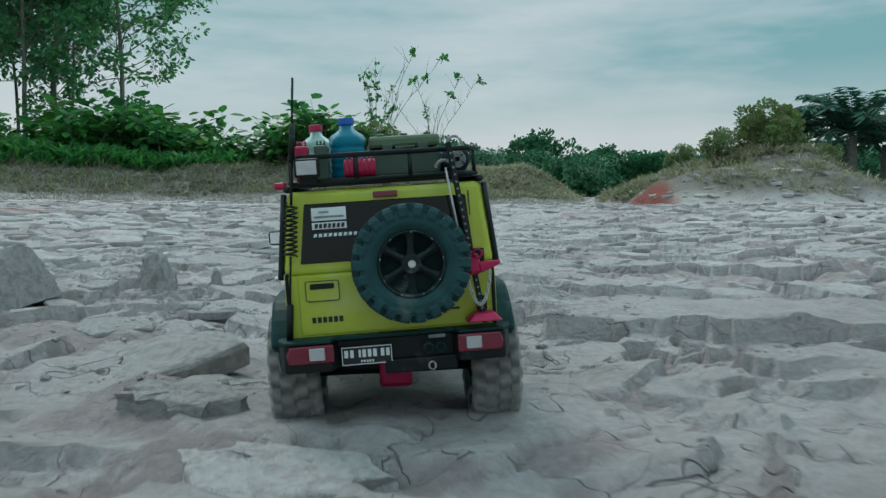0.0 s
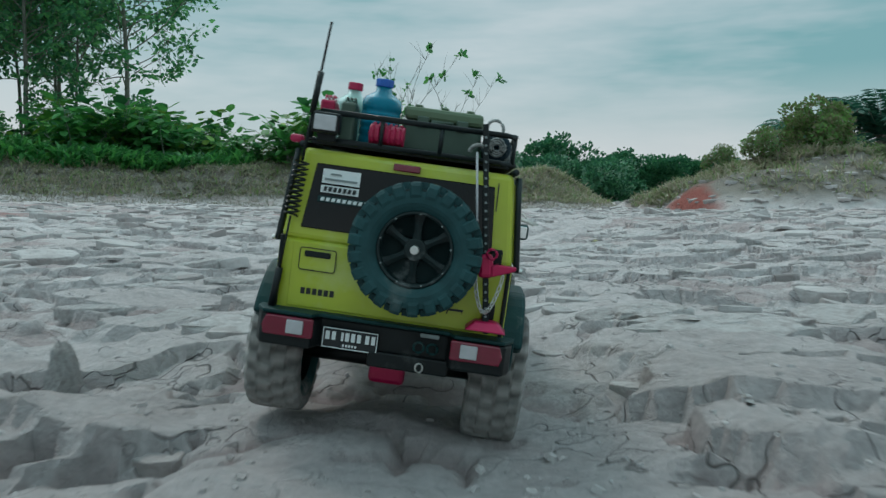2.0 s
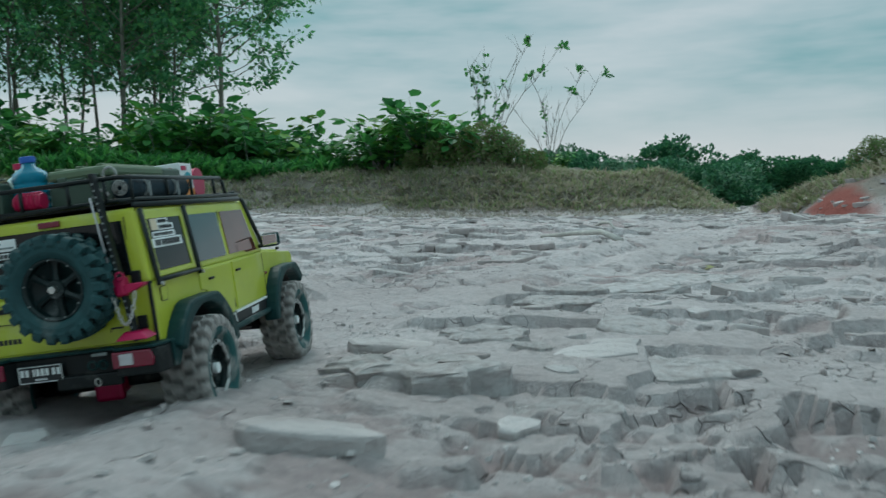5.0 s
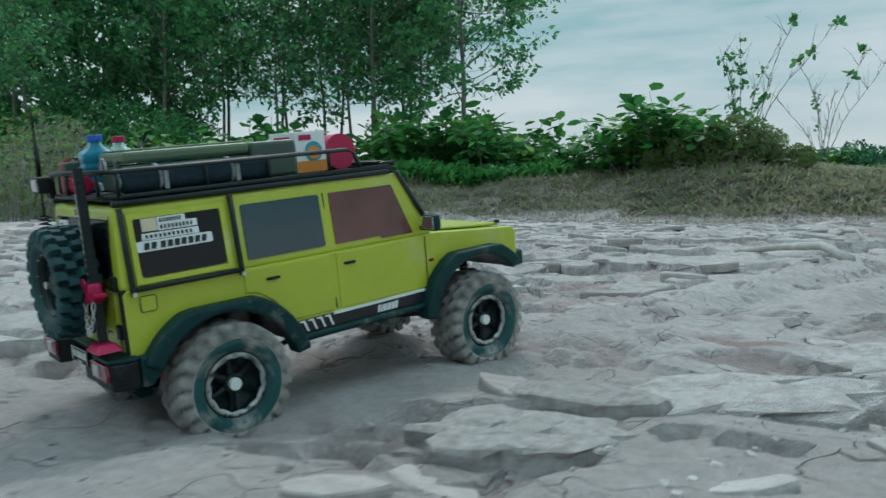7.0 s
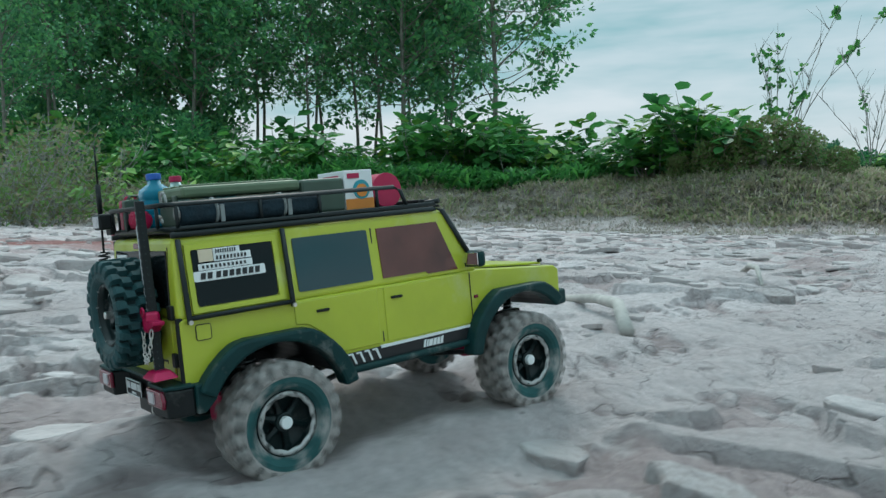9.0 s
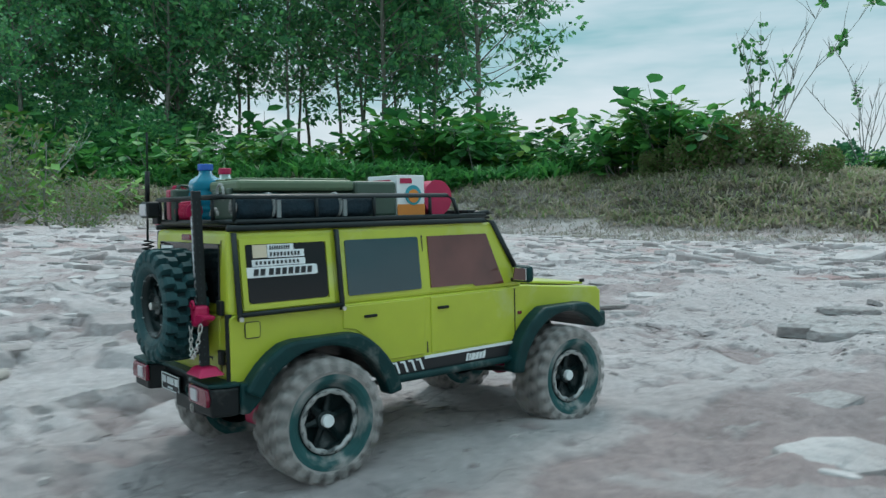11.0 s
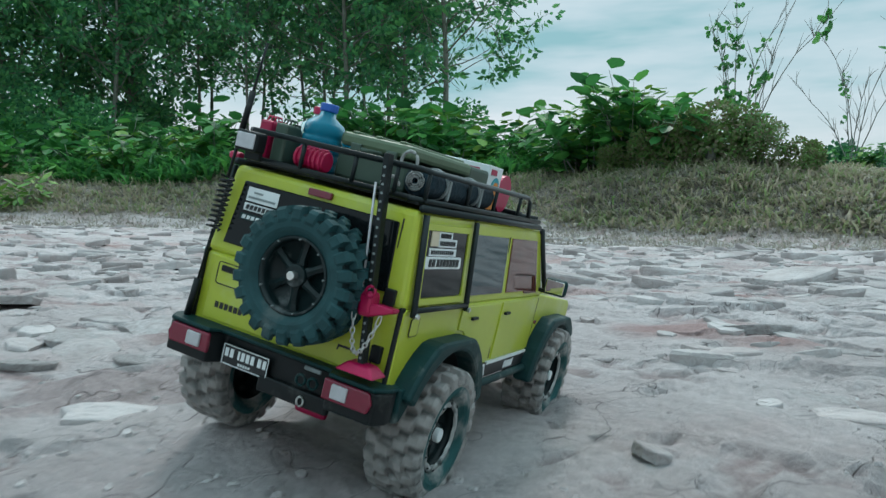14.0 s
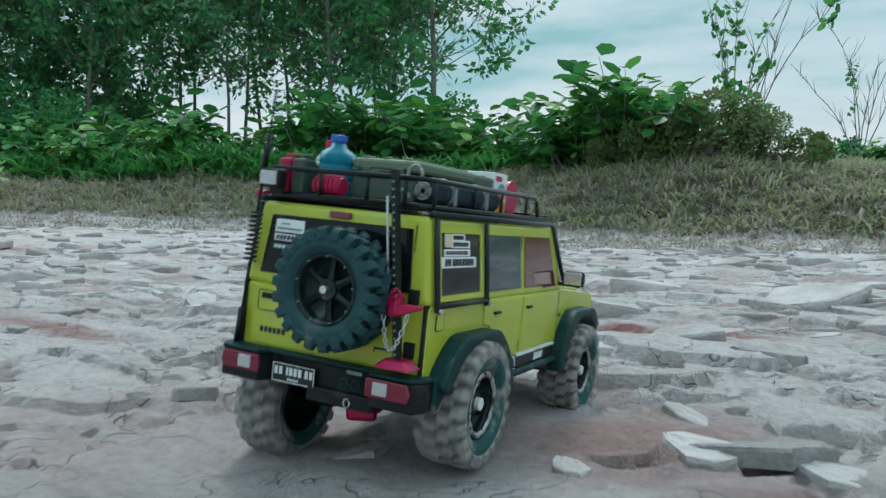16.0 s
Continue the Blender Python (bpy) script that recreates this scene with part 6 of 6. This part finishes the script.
# crumbs of clay along the way, joined
cv_, cf_, crumbs = [], [], []
while len(crumbs) < 9000:
    y = RS.uniform(0.7, 9.6)
    i = RS.randrange(len(WAY))
    x = WAY[i][0] + RS.gauss(0, 0.45)
    y = WAY[i][1] + RS.gauss(0, 0.25)
    if y > 0.65 and fractal(np.array([x * 3.0]), np.array([y * 3.0]), 95, 2)[0] > -0.08:
        crumbs.append((x, y, 0.0014 + 0.0055 * RS.random() ** 4))
zs = ground_height(np.array([p[0] for p in crumbs]), np.array([p[1] for p in crumbs]))
for (x, y, r), z in zip(crumbs, zs):
    m = pose(x, y, float(z) + r * 0.1, RS.gauss(0, 14), RS.gauss(0, 14), RS.uniform(0, 360)) @ Matrix.Diagonal((r, r * RS.uniform(0.6, 1), r * RS.uniform(0.4, 0.9), 1))
    b = len(cv_)
    ring = [(math.cos(q * 1.2566 + 0.4 * RS.random()), math.sin(q * 1.2566 + 0.4 * RS.random())) for q in range(5)]
    cv_ += [m @ Vector((px, py, -0.3)) for px, py in ring] + [m @ Vector((px * 0.72, py * 0.72, 0.45 + 0.15 * RS.random())) for px, py in ring]
    cf_ += [(b + q, b + (q + 1) % 5, b + 5 + (q + 1) % 5, b + 5 + q) for q in range(5)] + [tuple(b + 5 + q for q in range(5))]
tagged(new("clay_crumbs", mesh_from("clay_crumbs", cv_, cf_, [RUBBLE])), "small crumbs of grey clay scattered over the ground", "crumbs", kind="stuff")

# farther rubble, joined
rv, rf = [], []
spots = []
while len(spots) < 5200:
    y = RS.uniform(1.5, 15.5)
    x = RS.gauss(-0.5, 4.2)
    r = 0.02 + 0.10 * RS.random() ** 2
    if abs(x) < 12 and (abs(x - 0.2) > 1.4 or y > 9.3 or r < 0.06) and clear_of_way(x, y, r) and y < float(bank_foot(x)) + 0.3:
        spots.append((x, y, r))
zs = ground_height(np.array([p[0] for p in spots]), np.array([p[1] for p in spots]))
for (x, y, r), z in zip(spots, zs):
    v, f = SLABS[RS.randrange(14)]
    m = pose(x, y, float(z) + r * RS.uniform(0.02, 0.25), RS.gauss(3, 7), RS.gauss(0, 7), RS.uniform(-40, 40) + 180 * RS.randrange(2)) @ Matrix.Diagonal((r, r, r, 1))
    b = len(rv)
    rv += [m @ Vector(p) for p in v]
    rf += [tuple(b + q for q in g) for g in f]
tagged(new("clay_rubble", mesh_from("clay_rubble", rv, rf, [RUBBLE])), "scattered pale grey slabs and lumps of dried clay", "rubble", kind="stuff")


WOOD = material("bleached_wood", (0.42, 0.40, 0.37), 0.85, vary=0.25, scale=40, bump=0.6, bump_scale=120)


def driftwood(points, r, label):
    zs_ = ground_height(np.array([p[0] for p in points]), np.array([p[1] for p in points]))
    pts = [Vector((x, y, float(z) + r * 0.7 + dz)) for (x, y, dz), z in zip(points, zs_)]
    verts, faces = [], []
    tube(verts, faces, pts, [r * (1.0 - 0.12 * k) for k in range(len(pts))], 8)
    faces.append(tuple(range(8))[::-1])
    tagged(new("driftwood", mesh_from("driftwood", verts, faces, [WOOD], True)), label, "driftwood", "driftwood on the clay")


driftwood([(0.43, 5.62, 0), (0.36, 5.76, 0.02), (0.25, 5.92, 0.02), (0.10, 6.08, 0)], 0.013, "bleached grey piece of driftwood on the clay")
driftwood([(0.33, 6.82, 0.01), (0.37, 6.73, 0.02), (0.41, 6.64, 0.02), (0.44, 6.56, 0)], 0.009, "thin bleached stick lying across clay slabs")
lz = float(ground_height(np.array([0.65]), np.array([4.87]))[0])
lv_, lf_ = [], []
leaf_faces(lv_, lf_, Vector((0, 0, 0)), Vector((0.9, 0.3, 0.15)).normalized(), Vector((-0.3, 0.9, 0.1)).normalized(), 0.036, 0.012, 0.3, True)
fl = tagged(new("fallen_leaf", mesh_from("fallen_leaf", lv_, lf_, [leafy("fallen_leaf", [(0.34, 0.33, 0.13), (0.40, 0.37, 0.16)])])), "yellow-green fallen leaf lying on pale clay", "leaf")
fl.matrix_basis = pose(0.64, 4.87, lz + 0.005, 4, 0, 20)


def motions():
    walk(truck, [(r[0], pose(*r[1:])) for r in CAR])
    way, last = [0.0], Vector(glide(CAR, 0)[:3])
    for k in range(1, 161):
        here = Vector(glide(CAR, k / 10)[:3])
        way.append(way[-1] + (here - last).length)
        last = here
    for wh, s, front in WHEELS:
        walk(wh, [(k / 10, Matrix.Translation(wheel_hub(k / 10, s, front)) @ pose(0, 0, 0, -math.degrees(way[k] / RADIUS))) for k in range(161)])
    for front, ax in enumerate(AXLE_PARTS):
        walk(ax, [(r[0], pose(0, BASE * front, HUB_Z, 0, -math.degrees(math.asin(r[1 + front] / TRACK)), 0)) for r in AXLES])


motions()
